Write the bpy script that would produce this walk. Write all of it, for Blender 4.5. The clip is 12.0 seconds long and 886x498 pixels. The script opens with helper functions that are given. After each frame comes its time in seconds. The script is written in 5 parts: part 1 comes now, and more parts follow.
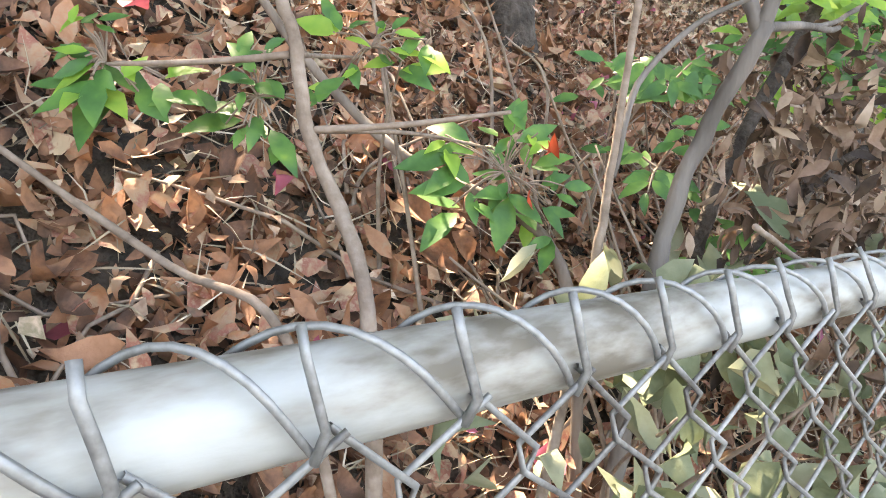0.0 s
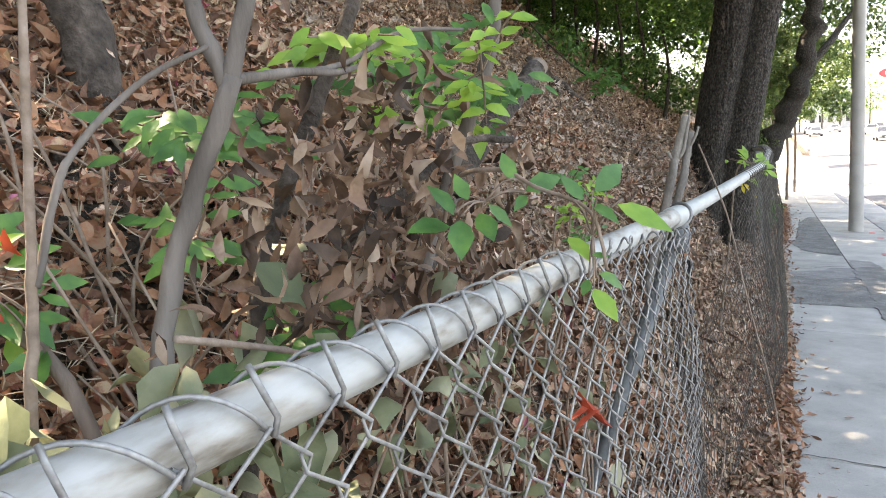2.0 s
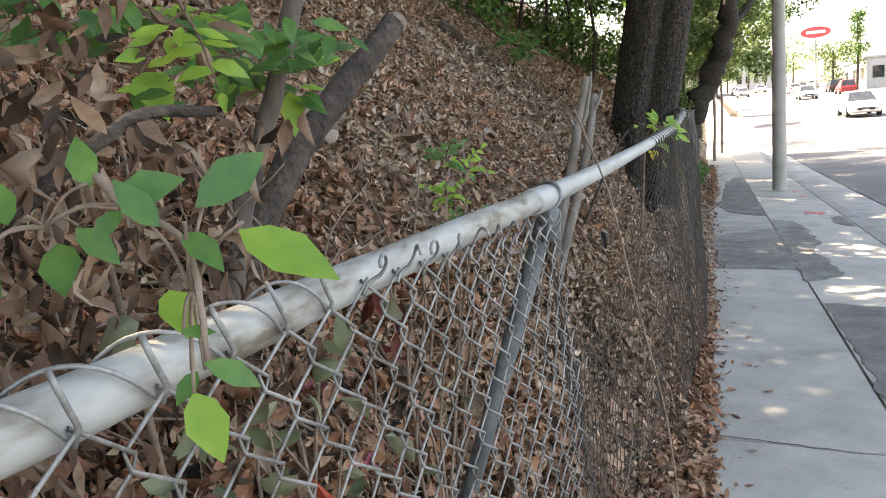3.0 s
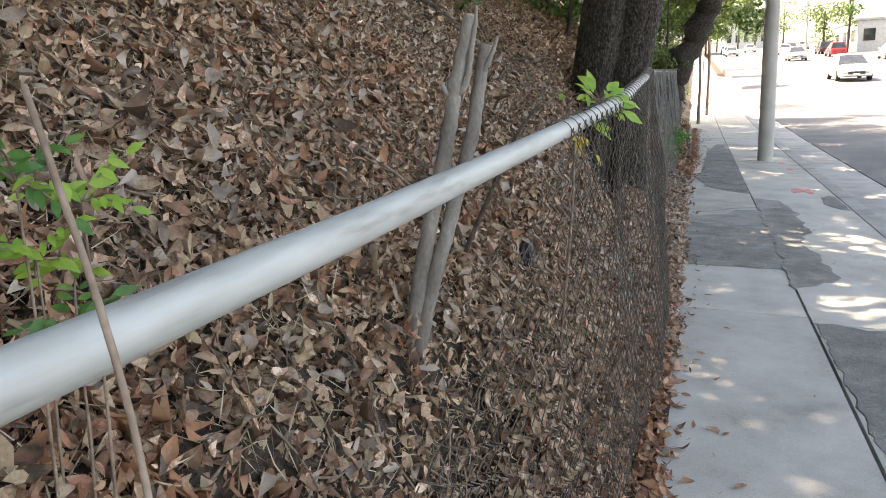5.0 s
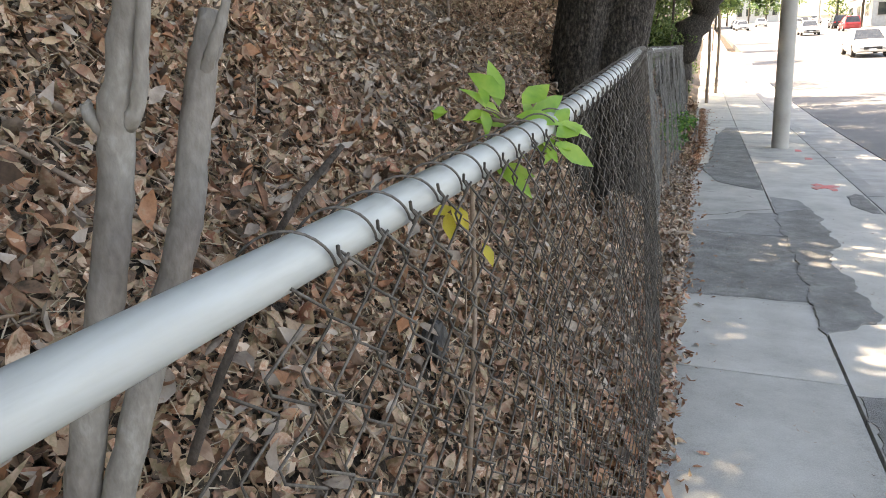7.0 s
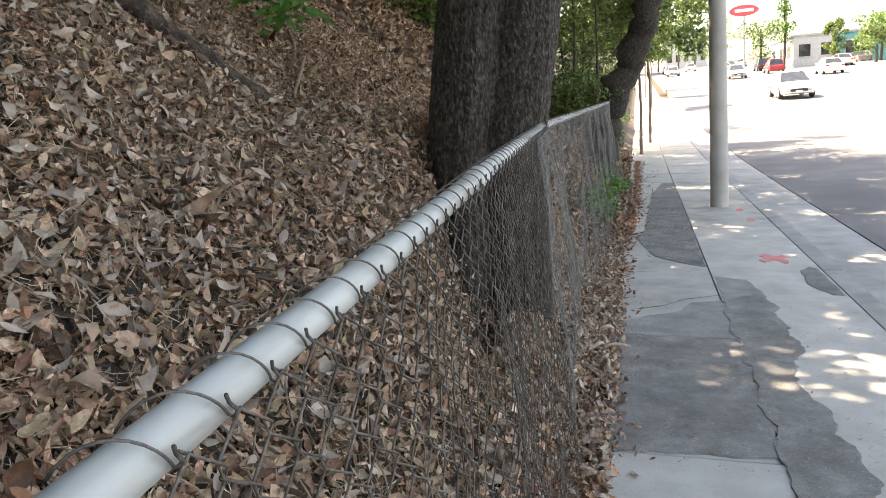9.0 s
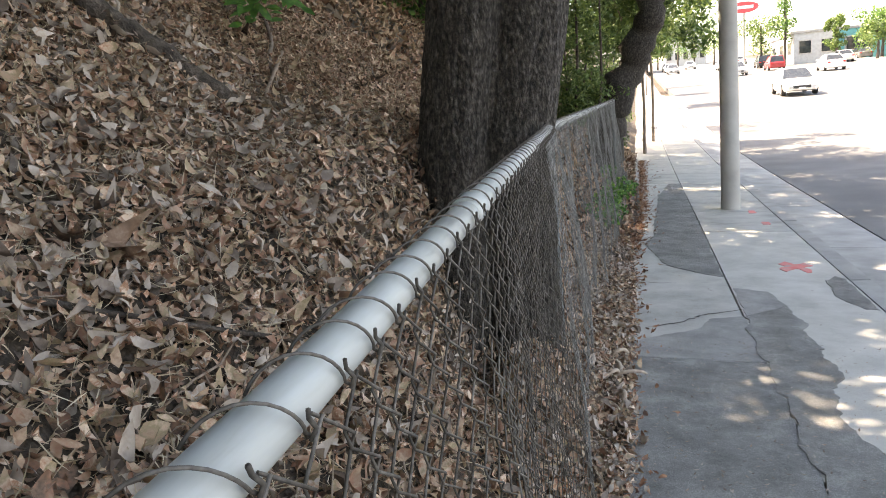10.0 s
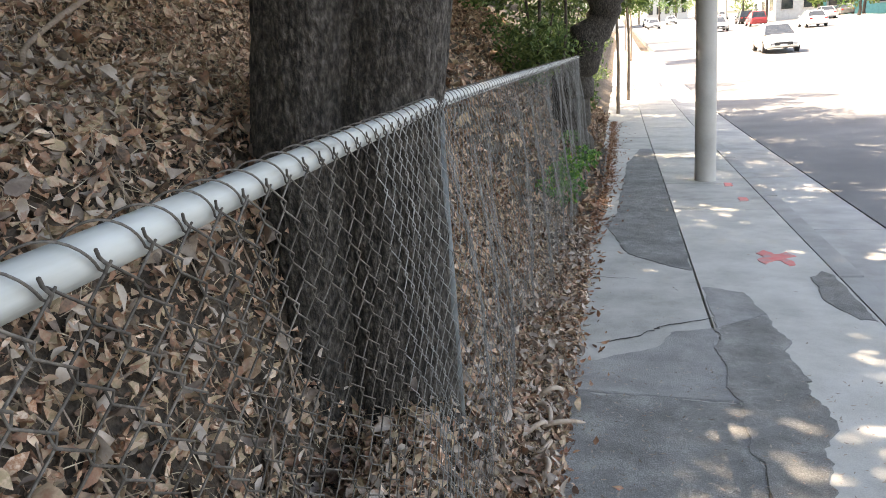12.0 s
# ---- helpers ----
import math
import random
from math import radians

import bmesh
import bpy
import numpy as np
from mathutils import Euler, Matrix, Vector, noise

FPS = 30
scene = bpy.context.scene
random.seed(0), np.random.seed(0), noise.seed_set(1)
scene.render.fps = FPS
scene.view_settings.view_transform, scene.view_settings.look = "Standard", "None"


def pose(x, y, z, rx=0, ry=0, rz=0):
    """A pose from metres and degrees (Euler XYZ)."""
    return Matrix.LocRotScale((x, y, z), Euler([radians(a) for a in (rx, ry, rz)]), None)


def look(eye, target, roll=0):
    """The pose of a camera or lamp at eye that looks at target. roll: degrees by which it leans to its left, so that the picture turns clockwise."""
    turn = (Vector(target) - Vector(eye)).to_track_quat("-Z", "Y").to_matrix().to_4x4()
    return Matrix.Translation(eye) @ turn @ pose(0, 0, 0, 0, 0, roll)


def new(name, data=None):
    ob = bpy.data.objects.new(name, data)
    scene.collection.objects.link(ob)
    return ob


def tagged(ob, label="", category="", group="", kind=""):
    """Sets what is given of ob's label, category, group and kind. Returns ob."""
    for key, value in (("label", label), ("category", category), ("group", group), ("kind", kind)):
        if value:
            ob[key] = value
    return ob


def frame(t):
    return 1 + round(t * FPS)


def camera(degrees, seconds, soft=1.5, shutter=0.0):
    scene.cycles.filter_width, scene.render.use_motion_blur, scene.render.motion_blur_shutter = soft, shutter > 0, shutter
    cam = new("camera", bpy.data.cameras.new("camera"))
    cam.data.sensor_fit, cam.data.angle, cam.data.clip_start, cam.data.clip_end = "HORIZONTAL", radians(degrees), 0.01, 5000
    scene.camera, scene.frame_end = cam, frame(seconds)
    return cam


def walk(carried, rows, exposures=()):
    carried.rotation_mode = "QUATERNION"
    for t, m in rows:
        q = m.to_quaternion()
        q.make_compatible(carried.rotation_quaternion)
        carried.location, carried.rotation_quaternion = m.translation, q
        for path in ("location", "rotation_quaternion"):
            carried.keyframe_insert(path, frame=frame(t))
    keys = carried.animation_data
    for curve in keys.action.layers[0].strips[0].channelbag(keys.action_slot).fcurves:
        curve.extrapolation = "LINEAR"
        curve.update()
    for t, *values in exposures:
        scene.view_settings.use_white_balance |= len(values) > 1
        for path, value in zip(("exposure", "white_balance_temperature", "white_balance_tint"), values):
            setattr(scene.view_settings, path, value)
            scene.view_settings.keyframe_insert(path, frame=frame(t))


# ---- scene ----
cam = camera(62.0, 12.0, 0.95)
PATH = [
    (0, (0.449, 0.630, 1.370), (-0.930, 2.052, 1.091), 4.28),
    (0.5, (0.517, 0.681, 1.387), (-0.714, 2.243, 1.176), 2.92),
    (1, (0.575, 0.710, 1.404), (-0.530, 2.365, 1.205), 1.30),
    (1.5, (0.612, 0.750, 1.423), (-0.352, 2.491, 1.227), -1.50),
    (2, (0.586, 0.900, 1.432), (-0.235, 2.711, 1.219), -2.50),
    (2.5, (0.590, 1.032, 1.460), (-0.122, 2.883, 1.198), -3.76),
    (3, (0.676, 1.307, 1.431), (-0.002, 3.165, 1.132), -4.38),
    (3.5, (0.741, 1.525, 1.431), (0.064, 3.383, 1.130), -4.68),
    (5.3, (0.756, 2.865, 1.478), (0.125, 4.711, 1.037), -2.43),
    (5.5, (0.738, 2.984, 1.499), (0.106, 4.829, 1.057), -2.43),
    (6, (0.776, 3.250, 1.498), (0.146, 5.096, 1.056), -2.43),
    (6.5, (0.827, 3.563, 1.478), (0.195, 5.404, 1.016), -2.24),
    (7, (0.769, 3.892, 1.495), (0.123, 5.720, 1.003), -2.54),
    (7.5, (0.865, 4.348, 1.576), (0.339, 6.241, 1.202), -4.76),
    (7.7, (0.880, 4.487, 1.584), (0.359, 6.383, 1.219), -4.26),
    (9.3, (0.870, 5.478, 1.638), (0.348, 7.373, 1.270), -4.86),
    (9.5, (0.848, 5.606, 1.627), (0.327, 7.501, 1.258), -4.96),
    (10, (0.778, 5.778, 1.635), (0.254, 7.673, 1.267), -5.06),
    (10.5, (0.835, 5.998, 1.586), (0.322, 7.889, 1.181), -4.47),
    (11, (0.947, 6.268, 1.586), (0.426, 8.142, 1.120), -3.68),
    (11.5, (0.929, 6.585, 1.596), (0.427, 8.461, 1.118), -3.89),
    (12, (0.943, 6.928, 1.632), (0.471, 8.809, 1.142), -4.51),
]
walk(cam, [(t, look(eye, target, roll)) for t, eye, target, roll in PATH], [(0.0, 3.32, 8700, 15), (1.0, 3.5, 8700, 15), (1.6, 3.55, 8700, 15), (2.0, 3.0, 8800, 16), (2.5, 2.6, 8900, 16), (7.5, 2.66, 9200, 16), (12.0, 2.68, 8900, 16)])

# ---- light ----
SUN_TRAVEL = Vector((0.55, -0.10, -0.83)).normalized()
world = bpy.data.worlds.new("sky")
world.use_nodes = True
scene.world = world
_wn = world.node_tree.nodes
_sky = _wn.new("ShaderNodeTexSky")
_sky.sky_type = "NISHITA"
_sky.sun_disc = False
_sky.sun_elevation = math.asin(-SUN_TRAVEL.z)
_sky.sun_rotation = math.atan2(-SUN_TRAVEL.x, -SUN_TRAVEL.y)
_sky.dust_density = 2.5
_wn["Background"].inputs["Strength"].default_value = 0.15
world.node_tree.links.new(_sky.outputs[0], _wn["Background"].inputs["Color"])
_sun = bpy.data.lights.new("sun", "SUN")
_sun.energy, _sun.angle, _sun.color = 4.5, radians(0.55), (1.0, 0.95, 0.87)
sun = new("sun", _sun)
sun.rotation_euler = SUN_TRAVEL.to_track_quat("-Z", "Y").to_euler()

# ---- materials ----


def ramp_set(node, stops):
    el = node.color_ramp.elements
    while len(el) > 1:
        el.remove(el[-1])
    el[0].position, el[0].color = stops[0][0], (*stops[0][1], 1)
    for p, c in stops[1:]:
        e = el.new(p)
        e.color = (*c, 1)


def mat(name, stops, scale=8.0, detail=6.0, rough=0.8, metal=0.0, bump=0.3, bump_scale=60.0, bump_dist=0.01, island=0.0, obj=0.0, stretch=(1, 1, 1), translucent=0.0, fine=0.25, spec=0.5, grit=0.5):
    """A procedural surface: a colour ramp over two noises, per-island or per-object variation, fine bump."""
    m = bpy.data.materials.new(name)
    m.use_nodes = True
    nt = m.node_tree
    n, l = nt.nodes, nt.links
    b = n["Principled BSDF"]
    co = n.new("ShaderNodeTexCoord")
    mp = n.new("ShaderNodeMapping")
    mp.inputs["Scale"].default_value = stretch
    l.new(co.outputs["Object"], mp.inputs["Vector"])
    n1 = n.new("ShaderNodeTexNoise")
    n1.inputs["Scale"].default_value, n1.inputs["Detail"].default_value = scale, detail
    n1.inputs["Roughness"].default_value = grit
    l.new(mp.outputs[0], n1.inputs["Vector"])
    n2 = n.new("ShaderNodeTexNoise")
    n2.inputs["Scale"].default_value, n2.inputs["Detail"].default_value = bump_scale, 5
    l.new(mp.outputs[0], n2.inputs["Vector"])
    mix = n.new("ShaderNodeMath")
    mix.operation = "MULTIPLY_ADD"
    l.new(n2.outputs["Fac"], mix.inputs[0])
    mix.inputs[1].default_value = fine
    sub = n.new("ShaderNodeMath")
    sub.operation = "SUBTRACT"
    l.new(n1.outputs["Fac"], sub.inputs[0])
    sub.inputs[1].default_value = fine * 0.5
    l.new(sub.outputs[0], mix.inputs[2])
    fac = mix.outputs[0]
    src = []
    if island:
        g = n.new("ShaderNodeNewGeometry")
        src.append((g.outputs["Random Per Island"], island))
    if obj:
        o = n.new("ShaderNodeObjectInfo")
        src.append((o.outputs["Random"], obj))
    for out, amount in src:
        c = n.new("ShaderNodeMath")
        c.operation = "MULTIPLY_ADD"
        s2 = n.new("ShaderNodeMath")
        s2.operation = "SUBTRACT"
        l.new(out, s2.inputs[0])
        s2.inputs[1].default_value = 0.5
        l.new(s2.outputs[0], c.inputs[0])
        c.inputs[1].default_value = amount
        l.new(fac, c.inputs[2])
        fac = c.outputs[0]
    r = n.new("ShaderNodeValToRGB")
    ramp_set(r, stops)
    l.new(fac, r.inputs["Fac"])
    l.new(r.outputs["Color"], b.inputs["Base Color"])
    b.inputs["Roughness"].default_value, b.inputs["Metallic"].default_value = rough, metal
    b.inputs["Specular IOR Level"].default_value = spec
    if bump:
        bp = n.new("ShaderNodeBump")
        bp.inputs["Strength"].default_value, bp.inputs["Distance"].default_value = bump, bump_dist
        l.new(n2.outputs["Fac"], bp.inputs["Height"])
        l.new(bp.outputs[0], b.inputs["Normal"])
    if translucent:
        t = n.new("ShaderNodeBsdfTranslucent")
        l.new(r.outputs["Color"], t.inputs["Color"])
        mx = n.new("ShaderNodeMixShader")
        mx.inputs[0].default_value = translucent
        l.new(b.outputs[0], mx.inputs[1])
        l.new(t.outputs[0], mx.inputs[2])
        l.new(mx.outputs[0], n["Material Output"].inputs["Surface"])
    return m


M_SOIL = mat("soil", [(0.3, (0.025, 0.019, 0.014)), (0.5, (0.055, 0.041, 0.030)), (0.7, (0.12, 0.09, 0.068))], 5, 8, 0.95, bump=0.9, bump_scale=45, bump_dist=0.03, fine=0.6)
LEAF_RED = [(0.05, (0.09, 0.045, 0.028)), (0.25, (0.20, 0.095, 0.055)), (0.42, (0.34, 0.16, 0.085)), (0.58, (0.42, 0.21, 0.12)), (0.72, (0.40, 0.26, 0.165)), (0.84, (0.33, 0.12, 0.085)), (0.95, (0.52, 0.38, 0.25))]
LEAF_BROWN = [(0.03, (0.057, 0.038, 0.027)), (0.16, (0.171, 0.105, 0.07)), (0.28, (0.274, 0.135, 0.086)), (0.4, (0.296, 0.195, 0.131)), (0.52, (0.422, 0.285, 0.198)), (0.62, (0.308, 0.245, 0.149)), (0.74, (0.547, 0.395, 0.288)), (0.86, (0.376, 0.185, 0.108)), (0.96, (0.73, 0.57, 0.441))]
M_LITTER_RED = mat("litter_red", LEAF_RED, 30, 4, 0.7, bump=0.35, bump_scale=160, bump_dist=0.004, island=0.85, translucent=0.12)
M_LITTER = mat("litter_brown", LEAF_BROWN, 30, 4, 0.7, bump=0.35, bump_scale=160, bump_dist=0.004, island=0.85, translucent=0.1)
M_LITTER_PALE = mat("litter_pale", [(0.1, (0.14, 0.105, 0.085)), (0.35, (0.27, 0.215, 0.175)), (0.6, (0.37, 0.305, 0.255)), (0.85, (0.48, 0.41, 0.35)), (0.95, (0.38, 0.25, 0.18))], 26, 4, 0.7, bump=0.35, bump_scale=150, bump_dist=0.004, island=0.8, translucent=0.1)
M_DEAD = mat("dead_leaf", [(0.1, (0.04, 0.025, 0.017)), (0.4, (0.13, 0.077, 0.05)), (0.65, (0.24, 0.145, 0.097)), (0.9, (0.42, 0.31, 0.23))], 20, 4, 0.75, bump=0.4, bump_scale=120, bump_dist=0.004, island=0.8, translucent=0.15)
M_GREEN = mat("green_leaf", [(0.2, (0.04, 0.115, 0.035)), (0.5, (0.075, 0.205, 0.052)), (0.75, (0.15, 0.32, 0.065)), (0.95, (0.38, 0.52, 0.08))], 25, 3, 0.42, bump=0.2, bump_scale=90, bump_dist=0.003, island=0.55, translucent=0.35)
M_LIME = mat("young_leaf", [(0.2, (0.14, 0.32, 0.05)), (0.5, (0.25, 0.46, 0.07)), (0.85, (0.42, 0.58, 0.10))], 25, 3, 0.42, bump=0.2, bump_scale=90, bump_dist=0.003, island=0.5, translucent=0.4)
M_PALE = mat("pale_leaf", [(0.2, (0.13, 0.16, 0.085)), (0.5, (0.24, 0.27, 0.16)), (0.85, (0.40, 0.40, 0.27))], 20, 4, 0.65, bump=0.3, bump_scale=90, bump_dist=0.004, island=0.7, translucent=0.2)
M_CROWN = mat("crown_leaf", [(0.15, (0.03, 0.075, 0.018)), (0.5, (0.06, 0.15, 0.03)), (0.85, (0.14, 0.26, 0.045))], 8, 3, 0.5, bump=0.0, island=0.7, translucent=0.35)
M_CROWN_LIGHT = mat("crown_leaf_light", [(0.15, (0.05, 0.095, 0.03)), (0.5, (0.10, 0.17, 0.05)), (0.85, (0.20, 0.27, 0.08))], 8, 3, 0.5, bump=0.0, island=0.7, translucent=0.35)
M_PETAL = mat("petal", [(0.15, (0.30, 0.07, 0.09)), (0.5, (0.46, 0.11, 0.17)), (0.85, (0.62, 0.22, 0.33))], 20, 3, 0.6, bump=0.2, island=0.6, translucent=0.35)
M_BARK = mat("bark", [(0.30, (0.012, 0.010, 0.008)), (0.46, (0.036, 0.030, 0.025)), (0.60, (0.07, 0.061, 0.053)), (0.74, (0.125, 0.112, 0.10))], 46, 10, 0.95, bump=1.0, bump_scale=75, bump_dist=0.025, stretch=(1, 1, 0.55), fine=0.9, grit=0.62)
M_BARK_PALE = mat("pale_bark", [(0.2, (0.10, 0.075, 0.058)), (0.5, (0.22, 0.17, 0.135)), (0.8, (0.34, 0.28, 0.235))], 14, 7, 0.9, bump=0.6, bump_scale=50, bump_dist=0.012, stretch=(1, 1, 0.25), fine=0.5)
M_BARK_DARK = mat("dark_bark", [(0.25, (0.03, 0.024, 0.02)), (0.55, (0.075, 0.06, 0.05)), (0.85, (0.16, 0.13, 0.11))], 18, 7, 0.95, bump=0.8, bump_scale=60, bump_dist=0.02, fine=0.6)
M_BARK_GREY = mat("grey_bark", [(0.2, (0.06, 0.05, 0.042)), (0.5, (0.135, 0.115, 0.10)), (0.8, (0.23, 0.20, 0.175))], 16, 7, 0.9, bump=0.6, bump_scale=50, bump_dist=0.01, stretch=(1, 1, 0.25), fine=0.5)
M_STUB = mat("grey_stub_bark", [(0.2, (0.12, 0.105, 0.09)), (0.45, (0.19, 0.17, 0.15)), (0.65, (0.25, 0.23, 0.205)), (0.85, (0.36, 0.34, 0.31))], 12, 8, 0.9, bump=0.4, bump_scale=110, bump_dist=0.006, stretch=(1, 1, 0.5), fine=0.6)
M_CUT = mat("cut_wood", [(0.3, (0.42, 0.31, 0.21)), (0.7, (0.58, 0.46, 0.33))], 40, 4, 0.85, bump=0.3)
M_TWIG = mat("twig", [(0.2, (0.13, 0.09, 0.065)), (0.5, (0.25, 0.185, 0.14)), (0.85, (0.40, 0.32, 0.265))], 30, 5, 0.85, bump=0.5, bump_scale=120, bump_dist=0.004)
M_GALV = mat("galvanised_steel", [(0.22, (0.25, 0.25, 0.23)), (0.40, (0.40, 0.415, 0.40)), (0.6, (0.46, 0.485, 0.475)), (0.85, (0.53, 0.555, 0.55))], 34, 8, 0.6, 0.15, bump=0.1, bump_scale=110, bump_dist=0.002, fine=0.35, stretch=(1, 0.12, 1))
M_GALV_STAIN = mat("stained_galvanised_steel", [(0.3, (0.19, 0.165, 0.13)), (0.42, (0.35, 0.335, 0.30)), (0.55, (0.44, 0.45, 0.43)), (0.8, (0.52, 0.54, 0.53))], 26, 10, 0.62, 0.15, bump=0.15, bump_scale=90, bump_dist=0.003, fine=0.5, stretch=(1, 0.3, 1))
M_POST = mat("grey_post", [(0.2, (0.07, 0.08, 0.085)), (0.5, (0.13, 0.145, 0.15)), (0.8, (0.21, 0.225, 0.225))], 16, 8, 0.65, 0.2, bump=0.2, bump_scale=60, bump_dist=0.003, fine=0.5)
M_WIRE = mat("fence_wire", [(0.25, (0.13, 0.12, 0.11)), (0.5, (0.28, 0.28, 0.272)), (0.8, (0.46, 0.46, 0.45))], 20, 6, 0.55, 0.6, bump=0.2, bump_scale=200, bump_dist=0.001, fine=0.5)
M_WIRE_OLD = mat("weathered_wire", [(0.25, (0.08, 0.078, 0.073)), (0.5, (0.22, 0.22, 0.215)), (0.8, (0.42, 0.42, 0.415))], 12, 6, 0.6, 0.5, bump=0.2, bump_scale=200, bump_dist=0.001, fine=0.5)
M_WIRE_RUST = mat("rusty_wire", [(0.2, (0.03, 0.026, 0.022)), (0.5, (0.09, 0.08, 0.07)), (0.8, (0.22, 0.20, 0.18))], 14, 6, 0.7, 0.35, bump=0.2, bump_scale=200, bump_dist=0.001, fine=0.6)
M_CONC = mat("concrete", [(0.28, (0.27, 0.265, 0.245)), (0.42, (0.385, 0.374, 0.342)), (0.54, (0.445, 0.433, 0.398)), (0.70, (0.525, 0.513, 0.478))], 2.2, 14, 0.9, bump=0.35, bump_scale=160, bump_dist=0.005, obj=0.14, fine=0.4, grit=0.66)
M_KERB = mat("kerb_concrete", [(0.2, (0.24, 0.235, 0.225)), (0.5, (0.34, 0.335, 0.32)), (0.8, (0.44, 0.435, 0.42))], 3, 10, 0.9, bump=0.3, bump_scale=120, bump_dist=0.004, obj=0.15, fine=0.4)
M_PATCH = mat("asphalt_patch", [(0.30, (0.13, 0.13, 0.127)), (0.44, (0.21, 0.207, 0.20)), (0.56, (0.27, 0.266, 0.257)), (0.66, (0.40, 0.395, 0.38))], 3.2, 14, 0.92, bump=1.0, bump_scale=190, bump_dist=0.016, obj=0.08, fine=0.7, grit=0.78)
M_PATCH_OLD = mat("old_asphalt_patch", [(0.32, (0.20, 0.20, 0.195)), (0.5, (0.29, 0.286, 0.278)), (0.66, (0.38, 0.375, 0.365))], 3.0, 14, 0.92, bump=0.8, bump_scale=170, bump_dist=0.012, fine=0.6, grit=0.74)
M_ROAD = mat("asphalt_road", [(0.25, (0.09, 0.09, 0.092)), (0.5, (0.13, 0.13, 0.132)), (0.75, (0.19, 0.187, 0.183))], 0.8, 10, 0.9, bump=0.4, bump_scale=120, bump_dist=0.006, fine=0.5)
M_POLE = mat("painted_pole", [(0.25, (0.31, 0.30, 0.28)), (0.5, (0.40, 0.385, 0.36)), (0.8, (0.48, 0.47, 0.445))], 3, 8, 0.6, bump=0.1, bump_scale=80, bump_dist=0.003, fine=0.3)
M_PAINT_RED = mat("spray_paint", [(0.35, (0.42, 0.30, 0.28)), (0.5, (0.68, 0.22, 0.20)), (0.7, (0.72, 0.17, 0.16))], 9, 6, 0.9, bump=0.1)
M_GLASS = mat("car_glass", [(0.3, (0.02, 0.025, 0.03)), (0.7, (0.04, 0.045, 0.05))], 2, 2, 0.06, bump=0.0)
M_TYRE = mat("tyre", [(0.3, (0.015, 0.015, 0.015)), (0.7, (0.03, 0.03, 0.03))], 20, 3, 0.85, bump=0.2)
M_RIM = mat("rim", [(0.3, (0.45, 0.45, 0.46)), (0.7, (0.6, 0.6, 0.61))], 10, 3, 0.3, 0.8, bump=0.0)
M_LAMP = mat("lamp_lens", [(0.3, (0.75, 0.76, 0.78)), (0.7, (0.85, 0.86, 0.88))], 10, 2, 0.1, bump=0.0)
M_TAIL = mat("tail_lens", [(0.3, (0.35, 0.02, 0.02)), (0.7, (0.5, 0.03, 0.03))], 10, 2, 0.2, bump=0.0)
M_BLACK = mat("black_plastic", [(0.3, (0.015, 0.015, 0.016)), (0.7, (0.03, 0.03, 0.032))], 10, 3, 0.5, bump=0.05)


def plain(name, c, rough=0.5, metal=0.0, v=0.12, scale=3.0):
    lo, hi = tuple(x * (1 - v) for x in c), tuple(min(1, x * (1 + v)) for x in c)
    return mat(name, [(0.3, lo), (0.7, hi)], scale, 6, rough, metal, bump=0.05)


# ---- helpers for building ----


def mesh_of(name, verts, faces, material, smooth=False):
    me = bpy.data.meshes.new(name)
    me.from_pydata(verts, [], faces)
    me.materials.append(material)
    if smooth:
        me.shade_smooth()
    return me


def part(name, bm, material, parent, label="", smooth=False):
    me = bpy.data.meshes.new(name)
    bm.to_mesh(me)
    bm.free()
    me.materials.append(material)
    if smooth:
        me.shade_smooth()
    ob = new(name, me)
    ob.parent = parent
    if label:
        ob["label"] = label
    return ob


def piece(name, me, parent, m=None, label=""):
    ob = new(name, me)
    ob.parent = parent
    if m is not None:
        ob.matrix_basis = m
    if label:
        ob["label"] = label
    return ob


def thing(name, label, category, at=(0, 0, 0), group="", kind=""):
    ob = new(name)
    ob.location = at
    ob.empty_display_size = 0.1
    return tagged(ob, label, category, group, kind)


def tube(points, radii, sides=8, caps=True):
    """Verts and faces of a tube along points."""
    P = [Vector(p) for p in points]
    if not hasattr(radii, "__len__"):
        radii = [radii] * len(P)
    verts, faces = [], []
    ref = None
    for i, p in enumerate(P):
        d = (P[min(i + 1, len(P) - 1)] - P[max(i - 1, 0)]).normalized()
        if ref is None:
            ref = d.orthogonal().normalized()
        ref = (ref - d * ref.dot(d)).normalized()
        s = d.cross(ref)
        for k in range(sides):
            a = 2 * math.pi * k / sides
            verts.append(p + (ref * math.cos(a) + s * math.sin(a)) * radii[i])
    for i in range(len(P) - 1):
        for k in range(sides):
            k2 = (k + 1) % sides
            faces.append((i * sides + k, i * sides + k2, (i + 1) * sides + k2, (i + 1) * sides + k))
    if caps:
        faces.append(tuple(range(sides - 1, -1, -1)))
        faces.append(tuple((len(P) - 1) * sides + k for k in range(sides)))
    return [tuple(v) for v in verts], faces


def smooth_path(points, n=6):
    """A Catmull-Rom line through the points."""
    P = [Vector(p) for p in points]
    P = [P[0] * 2 - P[1]] + P + [P[-1] * 2 - P[-2]]
    out = []
    for i in range(1, len(P) - 2):
        for k in range(n):
            t = k / n
            a, b, c, d = P[i - 1:i + 3]
            out.append(0.5 * ((2 * b) + (c - a) * t + (2 * a - 5 * b + 4 * c - d) * t * t + (3 * b - a - 3 * c + d) * t ** 3))
    out.append(P[-2])
    return out


